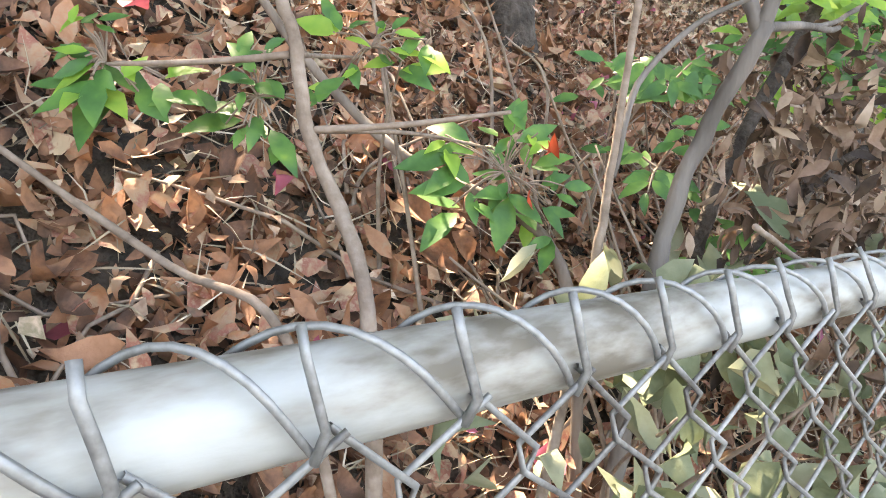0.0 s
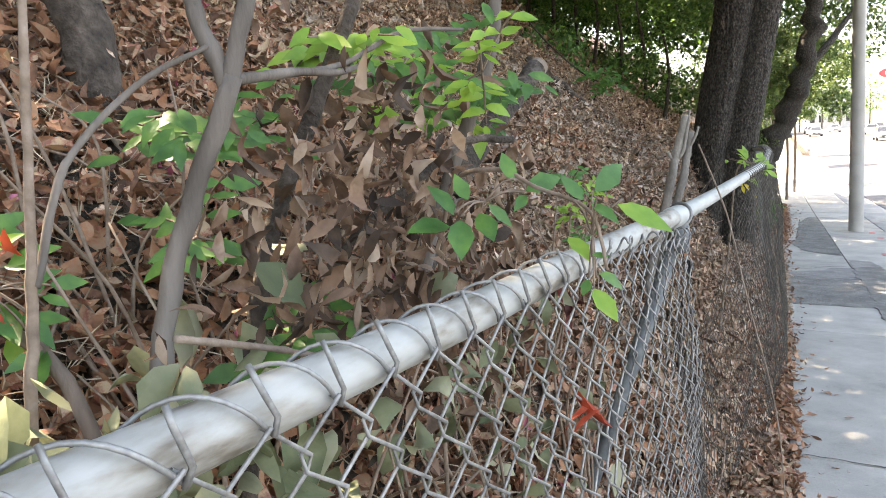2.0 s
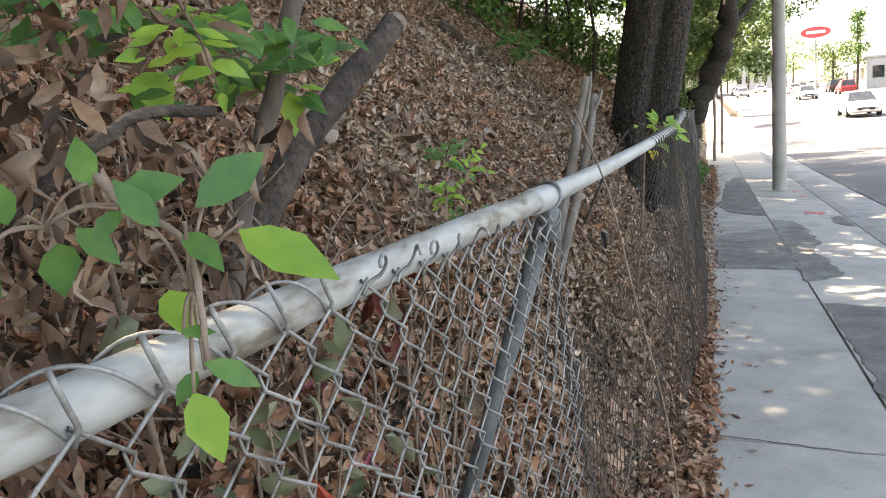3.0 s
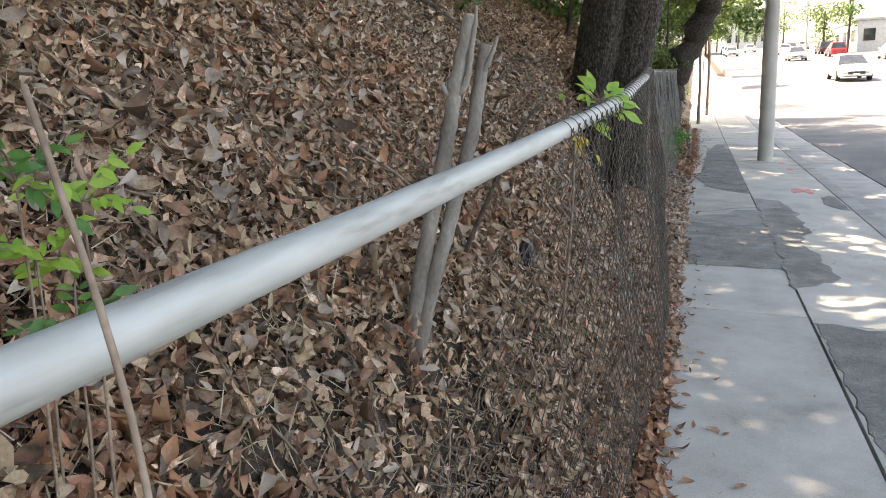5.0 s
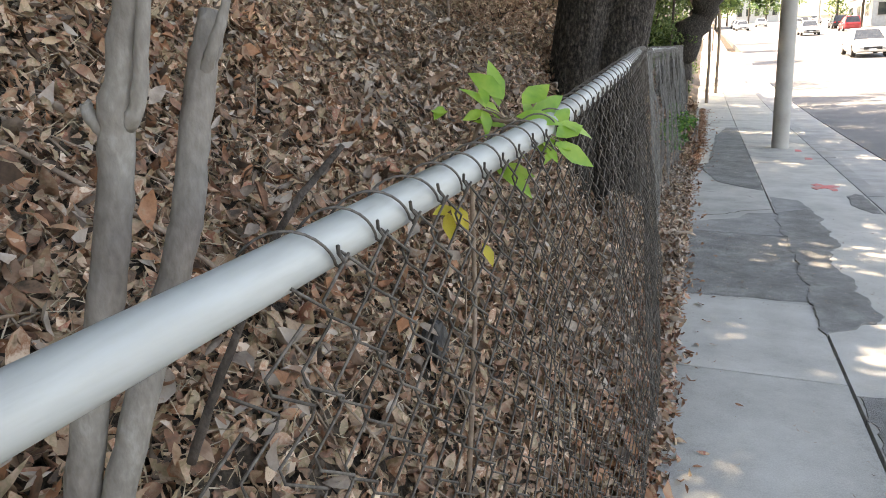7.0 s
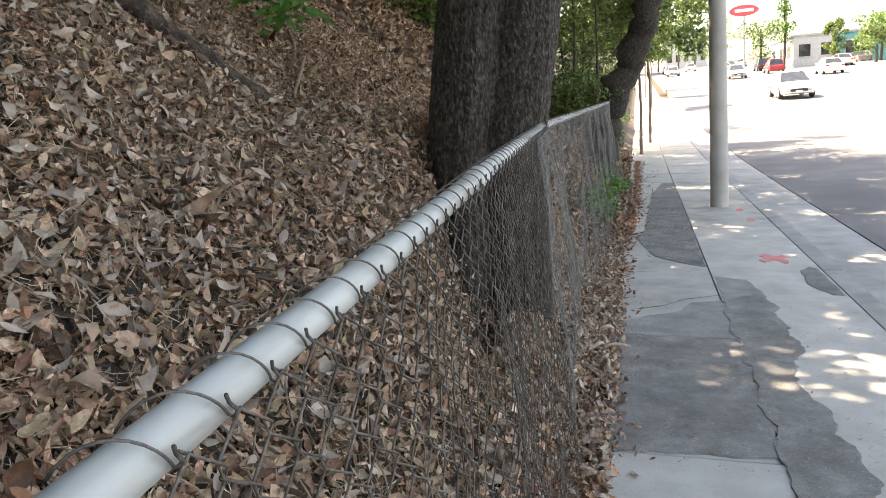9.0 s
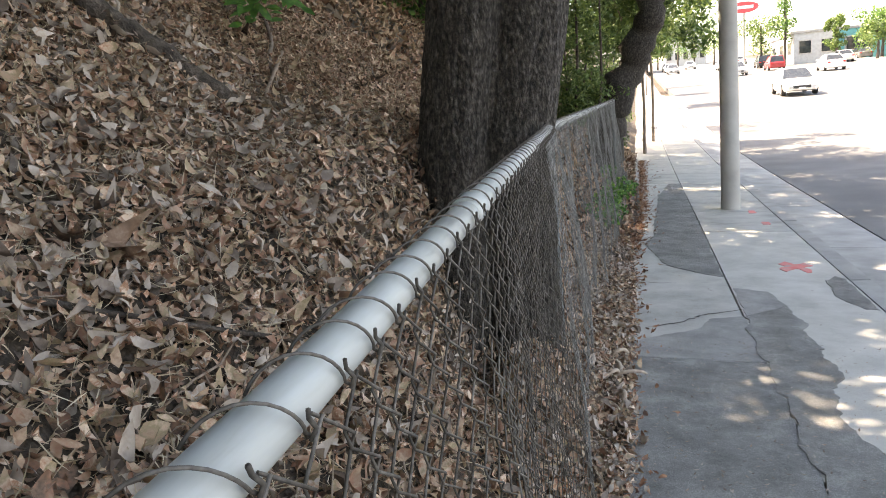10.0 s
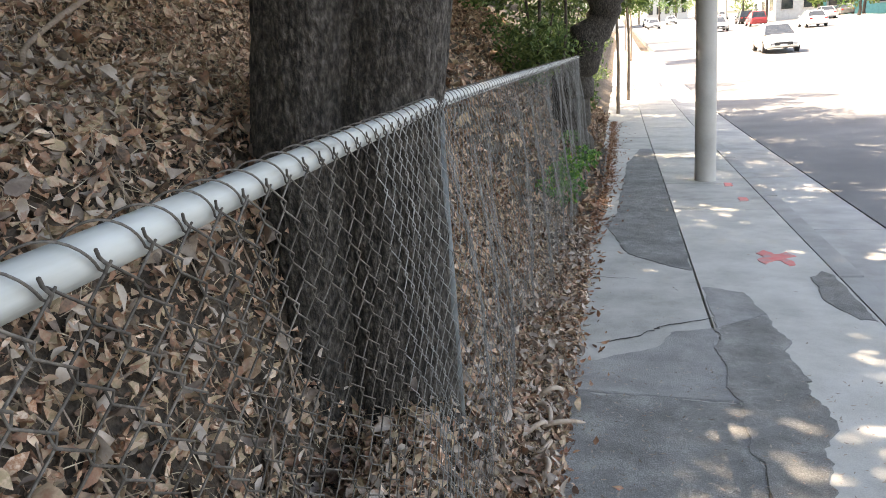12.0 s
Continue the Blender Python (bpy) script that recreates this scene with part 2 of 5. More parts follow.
def stem(name, points, r0, r1, material, parent, label="", rough=0.08, seed=0, sides=8):
    """A tapered, slightly knotty stem."""
    rnd = random.Random(seed)
    P = smooth_path(points, 6)
    n = len(P)
    R = [(r0 + (r1 - r0) * i / (n - 1)) * (1 + rnd.uniform(-rough, rough)) for i in range(n)]
    P = [p + Vector((rnd.uniform(-1, 1), rnd.uniform(-1, 1), 0)) * r0 * rough * 2 for p in P]
    v, f = tube(P, R, sides)
    ob = new(name, mesh_of(name, v, f, material, True))
    ob.parent = parent
    if label:
        ob["label"] = label
    return ob


def leaf_batch(pos, normal, along, length, width, curl, fold, hi=True):
    """Arrays of many leaves: verts (n*k,3) and faces. pos, normal, along: (n,3); the rest (n,)."""
    n = len(pos)
    normal = normal / np.linalg.norm(normal, axis=1, keepdims=True)
    along = along - normal * (along * normal).sum(1, keepdims=True)
    along /= np.linalg.norm(along, axis=1, keepdims=True)
    side = np.cross(normal, along)
    if hi:
        tpl = [(0, 0), (0.2, -0.36), (0.2, 0), (0.2, 0.36), (0.5, -0.5), (0.5, 0), (0.5, 0.5), (0.8, -0.24), (0.8, 0), (0.8, 0.24), (1, 0)]
        fc = [(0, 2, 1), (0, 3, 2), (1, 2, 5, 4), (2, 3, 6, 5), (4, 5, 8, 7), (5, 6, 9, 8), (7, 8, 10), (8, 9, 10)]
    else:
        tpl = [(0, 0), (0.45, -0.5), (0.5, 0), (0.45, 0.5), (1, 0)]
        fc = [(0, 2, 1), (0, 3, 2), (1, 2, 4), (2, 3, 4)]
    k = len(tpl)
    out = np.empty((n, k, 3))
    twist = 0.7 * np.sin(np.arange(n) * 12.9898)
    for i, (u, w) in enumerate(tpl):
        h = curl * (u - 0.5) ** 2 * 2 * length + fold * abs(w) * width + twist * w * (u - 0.5) * 2 * width
        out[:, i] = pos + along * ((u - 0.5) * length)[:, None] + side * (w * width)[:, None] + normal * h[:, None]
    faces = []
    base = np.arange(n) * k
    for q in fc:
        faces.append(np.stack([base + j for j in q], 1))
    return out.reshape(-1, 3), faces


def fast_mesh(name, verts, face_groups, material):
    """A mesh from arrays of faces, each an (n, 3) or (n, 4) array."""
    me = bpy.data.meshes.new(name)
    loops = np.concatenate([f.reshape(-1) for f in face_groups]).astype(np.int32)
    sizes = np.concatenate([np.full(len(f), f.shape[1]) for f in face_groups]).astype(np.int32)
    starts = np.concatenate([[0], np.cumsum(sizes)[:-1]]).astype(np.int32)
    me.vertices.add(len(verts))
    me.vertices.foreach_set("co", np.asarray(verts, dtype=np.float32).reshape(-1))
    me.loops.add(len(loops))
    me.loops.foreach_set("vertex_index", loops)
    me.polygons.add(len(sizes))
    me.polygons.foreach_set("loop_start", starts)
    me.update(calc_edges=True)
    me.materials.append(material)
    return me


def box_bm(x0, x1, y0, y1, z0, z1, bevel=0.0):
    bm = bmesh.new()
    bmesh.ops.create_cube(bm, size=1)
    for v in bm.verts:
        v.co = ((x0 + x1) / 2 + v.co.x * (x1 - x0), (y0 + y1) / 2 + v.co.y * (y1 - y0), (z0 + z1) / 2 + v.co.z * (z1 - z0))
    if bevel:
        bmesh.ops.bevel(bm, geom=bm.edges[:], offset=bevel, segments=2, affect="EDGES")
    return bm


# ---- the lie of the land ----


def grade(y):
    """The street climbs gently beyond twenty metres."""
    if y < 20:
        return 0.0
    return 0.001 * (y - 20) ** 2 if y < 50 else 0.9 + 0.042 * (y - 50)


CROSS = -0.0437                      # the pavement falls towards the street


def walk_z(x, y):
    return CROSS * (x - 1.5) + grade(y)


BANK = [(0.68, 0.03), (0.55, 0.07), (0.42, 0.17), (0.25, 0.42), (0.0, 0.80), (-0.15, 0.98), (-0.45, 1.28), (-0.75, 1.55), (-1.2, 1.95), (-2.0, 2.62), (-3.5, 3.9), (-6.0, 6.0), (-10, 8.6), (-16, 10.5), (-30, 12.0)]
_bx, _bz = np.array([p[0] for p in BANK][::-1]), np.array([p[1] for p in BANK][::-1])


def bank_z(x, y):
    """Height of the leaf-covered bank."""
    z = float(np.interp(x, _bx, _bz))
    z += 0.34 * math.exp(-((y - 9.5) / 1.5) ** 2 - ((x + 0.38) / 0.30) ** 2) + 0.17 * math.exp(-((y - 9.1) / 1.0) ** 2 - ((x - 0.34) / 0.13) ** 2)
    z -= 0.24 * math.exp(-((y - 4.35) / 0.40) ** 2 - ((x - 0.16) / 0.13) ** 2)
    z -= 0.40 * math.exp(-((y - 8.75) / 0.42) ** 2 - ((x - 0.02) / 0.15) ** 2)
    amp = min(1.0, max(0.0, (0.75 - x) * 2))
    z += amp * (0.05 * noise.noise(Vector((x * 1.3, y * 1.1, 3))) + 0.025 * noise.noise(Vector((x * 4, y * 4, 7))))
    return z + grade(y)


def build_bank():
    xs = np.concatenate([np.arange(0.72, -2.4, -0.06), np.arange(-2.4, -8, -0.35), np.arange(-8, -31, -2.0)])
    ys = np.concatenate([np.arange(-10, -1, 0.6), np.arange(-1, 13, 0.08), np.arange(13, 24, 0.3), np.arange(24, 90, 2.0)])
    verts = [(x, y, bank_z(x, y)) for y in ys for x in xs]
    nx = len(xs)
    faces = [(j * nx + i, j * nx + i + 1, (j + 1) * nx + i + 1, (j + 1) * nx + i) for j in range(len(ys) - 1) for i in range(nx - 1)]
    ob = new("ground", mesh_of("ground", verts, faces, M_SOIL, True))
    return tagged(ob, "steep brown earth bank under dry fallen leaves", "ground", kind="structure")


build_bank()


def strip(name, x0, x1, y_list, zf, material, label, category, depth=0.25):
    """A long solid strip that follows the grade."""
    verts, faces = [], []
    for y in y_list:
        verts += [(x0, y, zf(x0, y)), (x1, y, zf(x1, y)), (x1, y, zf(x1, y) - depth), (x0, y, zf(x0, y) - depth)]
    for i in range(len(y_list) - 1):
        a, b = i * 4, i * 4 + 4
        faces += [(a, a + 1, b + 1, b), (a + 1, a + 2, b + 2, b + 1), (a + 3, a, b, b + 3), (a + 2, a + 3, b + 3, b + 2)]
    faces += [(0, 3, 2, 1), tuple(len(y_list) * 4 - 4 + k for k in range(4))]
    return tagged(new(name, mesh_of(name, verts, faces, material)), label, category, kind="structure")


YS = list(np.concatenate([np.arange(-30, 20, 5.0), np.arange(20, 60, 2.5), np.arange(60, 420, 20.0)]))
def road_z(x, y):
    return CROSS * 1.2 - 0.135 + grade(y) + 0.006 * min(x - 3.3, 8.0)


def gutter_z(x, y):
    return CROSS * 1.08 - 0.125 + grade(y) - 0.03 * (x - 2.58)


strip("road", 3.36, 26.0, YS, road_z, M_ROAD, "wide sunlit grey asphalt road with many lanes", "road", 0.4)
strip("ground", -1500.0, 1500.0, [-2000.0, -200.0] + YS + [1500.0, 4000.0], lambda x, y: -0.6 + grade(min(y, 400)), M_SOIL, "far earth ground reaching to the horizon", "ground", 0.5)
strip("pavement", 0.60, 2.42, YS, lambda x, y: walk_z(x, y) - 0.035, M_PATCH, "dark packed bed under the pavement slabs", "pavement", 0.3)
strip("pavement", 26.0, 30.0, YS, lambda x, y: road_z(8, y) + 0.15, M_KERB, "far grey concrete pavement across the road", "pavement", 0.4)


# ---- pavement slabs, kerb and patches ----
def slab(name, outline, zf, thick, material, parent, label="", bevel=0.003, rough=0.0, seed=0):
    rnd = random.Random(seed)
    pts = []
    for i, (x, y) in enumerate(outline):
        x2, y2 = outline[(i + 1) % len(outline)]
        n = max(1, int(math.hypot(x2 - x, y2 - y) / 0.035)) if rough else 1
        for k in range(n):
            t = k / n
            px, py = x + (x2 - x) * t, y + (y2 - y) * t
            j = rough * 2.2 if k else 0
            q = Vector((px * 4 + seed, py * 4, 3.0))
            w = Vector((px * 15 + seed, py * 15, 9.0))
            pts.append((px + j * (noise.noise(q) + 0.5 * noise.noise(w)) + rnd.uniform(-j, j) * 0.12, py + j * (noise.noise(q + Vector((7, 3, 1))) + 0.5 * noise.noise(w + Vector((5, 2, 8)))) + rnd.uniform(-j, j) * 0.12))
    cx, cy = sum(p[0] for p in pts) / len(pts), sum(p[1] for p in pts) / len(pts)

    def inset(p):
        d = math.hypot(p[0] - cx, p[1] - cy) or 1
        return (p[0] + (cx - p[0]) / d * bevel, p[1] + (cy - p[1]) / d * bevel)
    n = len(pts)
    v = [(*inset(p), zf(*p)) for p in pts] + [(*p, zf(*p) - bevel) for p in pts] + [(*p, zf(*p) - thick) for p in pts]
    f = [tuple(range(n))]
    for r in (0, n):
        f += [(r + i, r + n + i, r + n + (i + 1) % n, r + (i + 1) % n) for i in range(n)]
    bm = bmesh.new()
    vs = [bm.verts.new(c) for c in v]
    for q in f:
        bm.faces.new([vs[i] for i in q])
    bmesh.ops.recalc_face_normals(bm, faces=bm.faces)
    return part(name, bm, material, parent, label)


walkway = thing("pavement", "cracked grey concrete pavement with dark asphalt patches", "pavement", kind="structure")
J = 1.455
left_y = [-6.0, -4.4, -2.8, -1.2, 0.5, 2.2, 3.4, 4.58, 7.37, 8.52]
right_y = [-6.0, -4.4, -2.8, -1.2, 0.5, 2.2, 3.9, 5.5, 7.26, 14.65, 16.16, 19.5]
for a, b in zip(left_y, left_y[1:]):
    slab("slab", [(0.64, a + 0.006), (J - 0.008, a + 0.006), (J - 0.008, b - 0.006), (0.64, b - 0.006)], walk_z, 0.08, M_CONC, walkway)
for a, b in zip(right_y, right_y[1:]):
    slab("slab", [(J + 0.007, a + 0.006), (2.419, a + 0.006), (2.419, b - 0.006), (J + 0.007, b - 0.006)], walk_z, 0.08, M_CONC, walkway)
slab("slab", [(0.62, 8.53), (J - 0.008, 8.53), (J - 0.008, 10.28), (0.62, 10.28)], lambda x, y: walk_z(x, y) - 0.004, 0.08, M_CONC, walkway)
slab("slab", [(0.62, 10.29), (J - 0.008, 10.29), (J - 0.008, 14.3), (0.66, 14.3)], walk_z, 0.08, M_CONC, walkway)
slab("slab", [(0.78, 14.31), (J - 0.008, 14.31), (J - 0.008, 19.5), (0.80, 19.5)], walk_z, 0.08, M_CONC, walkway)
y = 19.52
while y < 60:
    for x0, x1 in ((0.66, J - 0.008), (J + 0.003, 2.419)):
        slab("slab", [(x0, y + 0.006), (x1, y + 0.006), (x1, y + 1.6), (x0, y + 1.6)], walk_z, 0.08, M_CONC, walkway)
    y += 1.61
def patch_z(x, y):
    return walk_z(x, y) + 0.005 + 0.003 * noise.noise(Vector((x * 3, y * 3, 4)))


slab("asphalt_patch", [(0.63, 8.53), (1.455, 8.56), (1.465, 10.25), (0.62, 10.27)], patch_z, 0.05, M_PATCH, walkway, "dark worn asphalt patch", 0.006, 0.012, 1)
slab("asphalt_patch", [(0.62, 10.29), (1.465, 10.27), (1.46, 11.23), (1.21, 11.13), (1.14, 10.92), (0.80, 10.66), (0.62, 10.5)], patch_z, 0.05, M_PATCH_OLD, walkway, "greyer old asphalt patch", 0.006, 0.012, 11)
slab("asphalt_patch", [(1.45, 8.0), (1.78, 8.38), (1.76, 8.97), (1.68, 9.48), (1.72, 9.71), (1.76, 9.92), (1.81, 10.03), (1.80, 10.53), (1.82, 11.18), (1.80, 11.5), (1.45, 11.2)], lambda x, y: patch_z(x, y) + 0.004, 0.05, M_PATCH, walkway, "dark worn asphalt patch", 0.006, 0.022, 12)
slab("asphalt_patch", [(1.475, 11.22), (1.80, 11.52), (1.73, 11.94), (1.60, 12.0), (1.475, 12.03)], patch_z, 0.05, M_PATCH_OLD, walkway, "greyer old asphalt patch", 0.006, 0.014, 13)
slab("asphalt_patch", [(0.80, 13.83), (0.98, 12.85), (1.28, 12.52), (1.44, 12.42), (1.45, 14.6), (1.45, 19.4), (1.25, 19.4), (1.04, 17.8), (0.9, 14.5)], patch_z, 0.05, M_PATCH, walkway, "dark worn asphalt patch", 0.006, 0.014, 2)
slab("asphalt_patch", [(1.475, 5.0), (2.38, 5.0), (2.40, 7.15), (1.73, 7.2), (1.60, 7.27), (1.475, 7.25)], patch_z, 0.05, M_PATCH, walkway, "dark worn asphalt patch", 0.006, 0.018, 3)
slab("asphalt_patch", [(2.19, 11.84), (2.31, 11.48), (2.40, 11.47), (2.41, 12.41), (2.34, 12.51), (2.23, 12.35)], patch_z, 0.05, M_PATCH, walkway, "small dark asphalt patch by the kerb", 0.006, 0.014, 6)
for a0, a1, w in ((0.45, 0.15, 0.055), (-0.9, 0.13, 0.06)):
    c, s_ = math.cos(a0), math.sin(a0)
    o = [(-a1, -w), (-a1 * 0.3, -w * 0.6), (a1, -w * 0.8), (a1 * 0.9, w * 0.7), (0, w), (-a1, w * 0.5)]
    slab("paint_mark", [(2.1 + c * u - s_ * v, 12.85 + (s_ * u + c * v) * 1.8) for u, v in o], lambda x, y, k=0.004 + 0.002 * (a0 > 0): walk_z(x, y) + k, 0.012, M_PAINT_RED, walkway, "red sprayed cross mark", 0.002, 0.022, 7)


for k, (x, y) in enumerate([(2.17, 16.1), (2.2, 15.2)]):
    slab("paint_mark", [(x - 0.05, y - 0.12), (x + 0.04, y - 0.1), (x + 0.06, y + 0.1), (x - 0.02, y + 0.13)], lambda x, y: walk_z(x, y) + 0.004, 0.012, M_PAINT_RED, walkway, "faint red sprayed mark", 0.002, 0.012, 8 + k)


def crack(points, width, seed):
    rnd = random.Random(seed)
    P = smooth_path([(x, y, 0) for x, y in points], 5)
    L = [(p.x + rnd.uniform(-0.012, 0.012), p.y + rnd.uniform(-0.012, 0.012)) for p in P]
    v, f = [], []
    for k, (x, y) in enumerate(L):
        w = width * rnd.uniform(0.4, 1.2) * (0.3 if k in (0, len(L) - 1) else 1)
        v += [(x, y - w, walk_z(x, y) + 0.003), (x, y + w, walk_z(x, y) + 0.003)]
    f = [(2 * k, 2 * k + 2, 2 * k + 3, 2 * k + 1) for k in range(len(L) - 1)]
    piece("crack", mesh_of("crack", v, f, M_CRACK), walkway)


M_CRACK = mat("crack_dirt", [(0.3, (0.035, 0.033, 0.03)), (0.7, (0.075, 0.07, 0.062))], 20, 5, 1.0, bump=0.3)
crack([(0.80, 10.90), (1.0, 11.03), (1.13, 11.17), (1.18, 11.23), (1.46, 11.40)], 0.009, 1)
crack([(0.73, 12.2), (0.9, 12.17), (1.05, 12.18)], 0.005, 2)
crack([(0.64, 4.59), (0.9, 4.6), (1.2, 4.57), (1.44, 4.6)], 0.004, 5)
crack([(0.66, 9.35), (0.9, 9.3), (1.1, 9.36)], 0.006, 6)
crack([(1.62, 8.5), (1.58, 9.0), (1.60, 9.6), (1.55, 10.1)], 0.004, 7)
crack([(1.50, 10.75), (1.62, 10.8), (1.78, 10.72)], 0.006, 8)

kerb = thing("kerb", "pale grey concrete kerb with a gutter apron", "kerb", kind="structure")
y = -5.63
while y < 60:
    L = 3.0 if y < 30 else 6.0
    slab("kerb_stone", [(2.425, y + 0.006), (2.585, y + 0.006), (2.585, y + L - 0.006), (2.425, y + L - 0.006)], lambda x, y: walk_z(2.42, y) + 0.004, 0.3, M_KERB, kerb, bevel=0.018)
    slab("gutter_slab", [(2.59, y + 2.006), (3.35, y + 2.006), (3.35, y + L + 1.994), (2.59, y + L + 1.994)], gutter_z, 0.2, M_KERB, kerb)
    y += L


# ---- fence ----
RAIL = [(0.04, -1.2, 1.235), (0.135, -0.2, 1.252), (0.202, 0.5, 1.265), (0.246, 1.0, 1.275), (0.297, 1.6, 1.281), (0.338, 2.2, 1.295), (0.375, 2.76, 1.299), (0.402, 3.5, 1.309), (0.453, 4.33, 1.339), (0.525, 5.2, 1.383), (0.543, 6.2, 1.452), (0.511, 7.1, 1.488), (0.463, 8.0, 1.501), (0.419, 8.7, 1.505), (0.380, 9.23, 1.512), (0.360, 10.2, 1.512), (0.385, 13.0, 1.53), (0.445, 16.4, 1.56)]
_ry = np.array([p[1] for p in RAIL])


def rail_at(y):
    return Vector((float(np.interp(y, _ry, [p[0] for p in RAIL])), y, float(np.interp(y, _ry, [p[2] for p in RAIL]))))


fence = thing("chain_link_fence", "sagging galvanised chain-link fence with a pipe top rail", "fence")
RR = 0.0215


def rail_piece(y0, y1, material, r=RR):
    n = max(2, int((y1 - y0) / 0.35) + 1)
    v, f = tube([rail_at(q) for q in np.linspace(y0, y1, n)], r, 20)
    return piece("top_rail", mesh_of("top_rail", v, f, material, True), fence)


rail_piece(-1.2, 2.70, M_GALV_STAIN)
rail_piece(2.70, 6.9, M_GALV)
rail_piece(6.9, 13.0, M_GALV)
rail_piece(13.0, 16.4, M_GALV)
for yj in (2.70, 6.9, 9.23, 13.0):
    v, f = tube([rail_at(yj - 0.05), rail_at(yj - 0.045), rail_at(yj + 0.045), rail_at(yj + 0.05)], [RR, RR + 0.004, RR + 0.004, RR], 20)
    piece("rail_sleeve", mesh_of("rail_sleeve", v, f, M_GALV, True), fence)

POSTS = [(2.76, 0.105), (9.23, 0.0), (16.4, 0.0), (-0.4, 0.0)]
for yp, lean in POSTS:
    top = rail_at(yp) + Vector((0, 0, -0.03))
    zb = bank_z(0.4, yp) - 0.3
    bot = Vector((top.x - lean * (top.z - zb) * 3.2, yp - lean * 0.3, zb))
    v, f = tube([bot, top * 0.5 + bot * 0.5, top], 0.0195, 14)
    post = piece("post", mesh_of("post", v, f, M_POST, True), fence)
    v, f = tube([top + Vector((0, 0, -0.06)), top + Vector((0, 0, -0.055)), top + Vector((0, 0, 0.0)), top + Vector((0, 0, 0.012))], [0.022, 0.0245, 0.0245, 0.018], 14)
    piece("post_cap", mesh_of("post_cap", v, f, M_POST, True), post)
    ring = [rail_at(yp) + Vector((math.cos(a) * (RR + 0.006), 0.02 * math.sin(a * 0.5), math.sin(a) * (RR + 0.006))) for a in np.linspace(-2.2, 3.9, 18)]
    v, f = tube(ring, 0.004, 6)
    piece("rail_tie", mesh_of("rail_tie", v, f, M_WIRE_OLD, True), fence)

PITCH = 0.070


def drop_at(y):
    """How far the fabric's top edge hangs under the rail, and how far it leans to the street."""
    if y < 1.9:
        return 0.0
    if y < 2.75:
        return -0.012 + 0.062 * (y - 1.9) / 0.85
    if y < 4.38:
        t = (y - 2.75) / 1.63
        return 0.05 * (1 - t) + 0.50 * math.sin(math.pi * t ** 0.8) ** 1.0
    return 0.0


def fabric_x(y, h, seed):
    """Side position of the fabric, h metres below its top."""
    bulge = 0.05 * noise.noise(Vector((y * 0.9, h * 1.3, 11))) * min(1, h * 3) + 0.02 * noise.noise(Vector((y * 3, h * 3, 5))) * min(1, h * 3)
    late = min(1.0, max(0.0, (y - 3.0) / 3.0))
    sag = max(0.0, drop_at(y)) if y > 2.75 else 0.0
    fold = late * 0.045 * min(1, h * 2.5) * noise.noise(Vector((y * 2.6, h * 0.5, 21)))
    return rail_at(y).x + RR + 0.004 + bulge + fold + late * 0.08 * min(1.0, h) - 0.2 * sag * max(0.0, 1 - h / 0.75)


def fabric(y0, y1, material, sides):
    verts, faces = [], []
    W = PITCH / 2
    n = int((y1 - y0) / W)
    for i in range(n):
        ya = y0 + i * W
        zt = rail_at(ya).z - 0.002 - drop_at(ya)
        zb = bank_z(0.47, ya) - 0.04
        m = max(6, int((zt - zb) / (PITCH * 0.53)))
        pts = []
        for k in range(m + 1):
            h = k * PITCH * 0.53
            odd = (k + i) % 2
            yy = ya + (W * 1.05 if odd else -0.05 * W) + 0.012 * noise.noise(Vector((ya * 2, h * 2, 9)))
            xx = fabric_x(yy, h, i) + (0.003 if odd else -0.003)
            zz = zt - h + 0.03 * noise.noise(Vector((ya * 1.5, h, 2))) * min(1, h)
            nb = 0.006
            if sides > 4 and k:
                pts.append((xx, yy, zz + nb))
                pts.append((xx + (-0.004 if odd else 0.004), yy, zz - nb))
            else:
                pts.append((xx, yy, zz))
        v, f = tube(pts, 0.0018 if y0 < 2 else 0.0015, sides, False)
        b = len(verts)
        verts += v
        faces += [tuple(q + b for q in g) for g in f]
    return mesh_of("wire_mesh", verts, faces, material, True)


piece("wire_mesh", fabric(-1.112, 2.74, M_WIRE, 6), fence, label="bright galvanised diamond wire mesh")["kind"] = "stuff"
piece("wire_mesh", fabric(2.76, 8.3, M_WIRE_RUST, 5), fence, label="rust-stained sagging diamond wire mesh")["kind"] = "stuff"
piece("wire_mesh", fabric(8.3, 16.4, M_WIRE_OLD, 4), fence, label="grey weathered diamond wire mesh")["kind"] = "stuff"

# knuckles: the wire ends that lap over the rail
arc = []
for a in np.linspace(-0.35, 2.75, 12):
    t = (a + 0.35) / 3.1
    arc.append((math.cos(a) * (RR + 0.003 + 0.003 * math.sin(t * 3.14)), -PITCH * 1.05 * t, math.sin(a) * (RR + 0.003 + 0.003 * math.sin(t * 3.14))))
arc = [(RR + 0.004, 0.004, -0.012)] + arc
v, f = tube(arc, 0.0019, 6)
tie_new = mesh_of("wire_knuckle", v, f, M_WIRE, True)
v, f = tube(arc, 0.0014, 6)
tie_old = mesh_of("wire_knuckle", v, f, M_WIRE_RUST, True)
nub = [(RR + 0.005, 0, -0.012), (RR + 0.0075, 0.003, 0.0), (RR + 0.004, 0.0, 0.012), (RR + 0.001, -0.004, 0.026), (RR * 0.8, -0.004, 0.036)]
v, f = tube(nub, 0.0022, 6)
nub_mesh = mesh_of("wire_twist", v, f, M_WIRE, True)
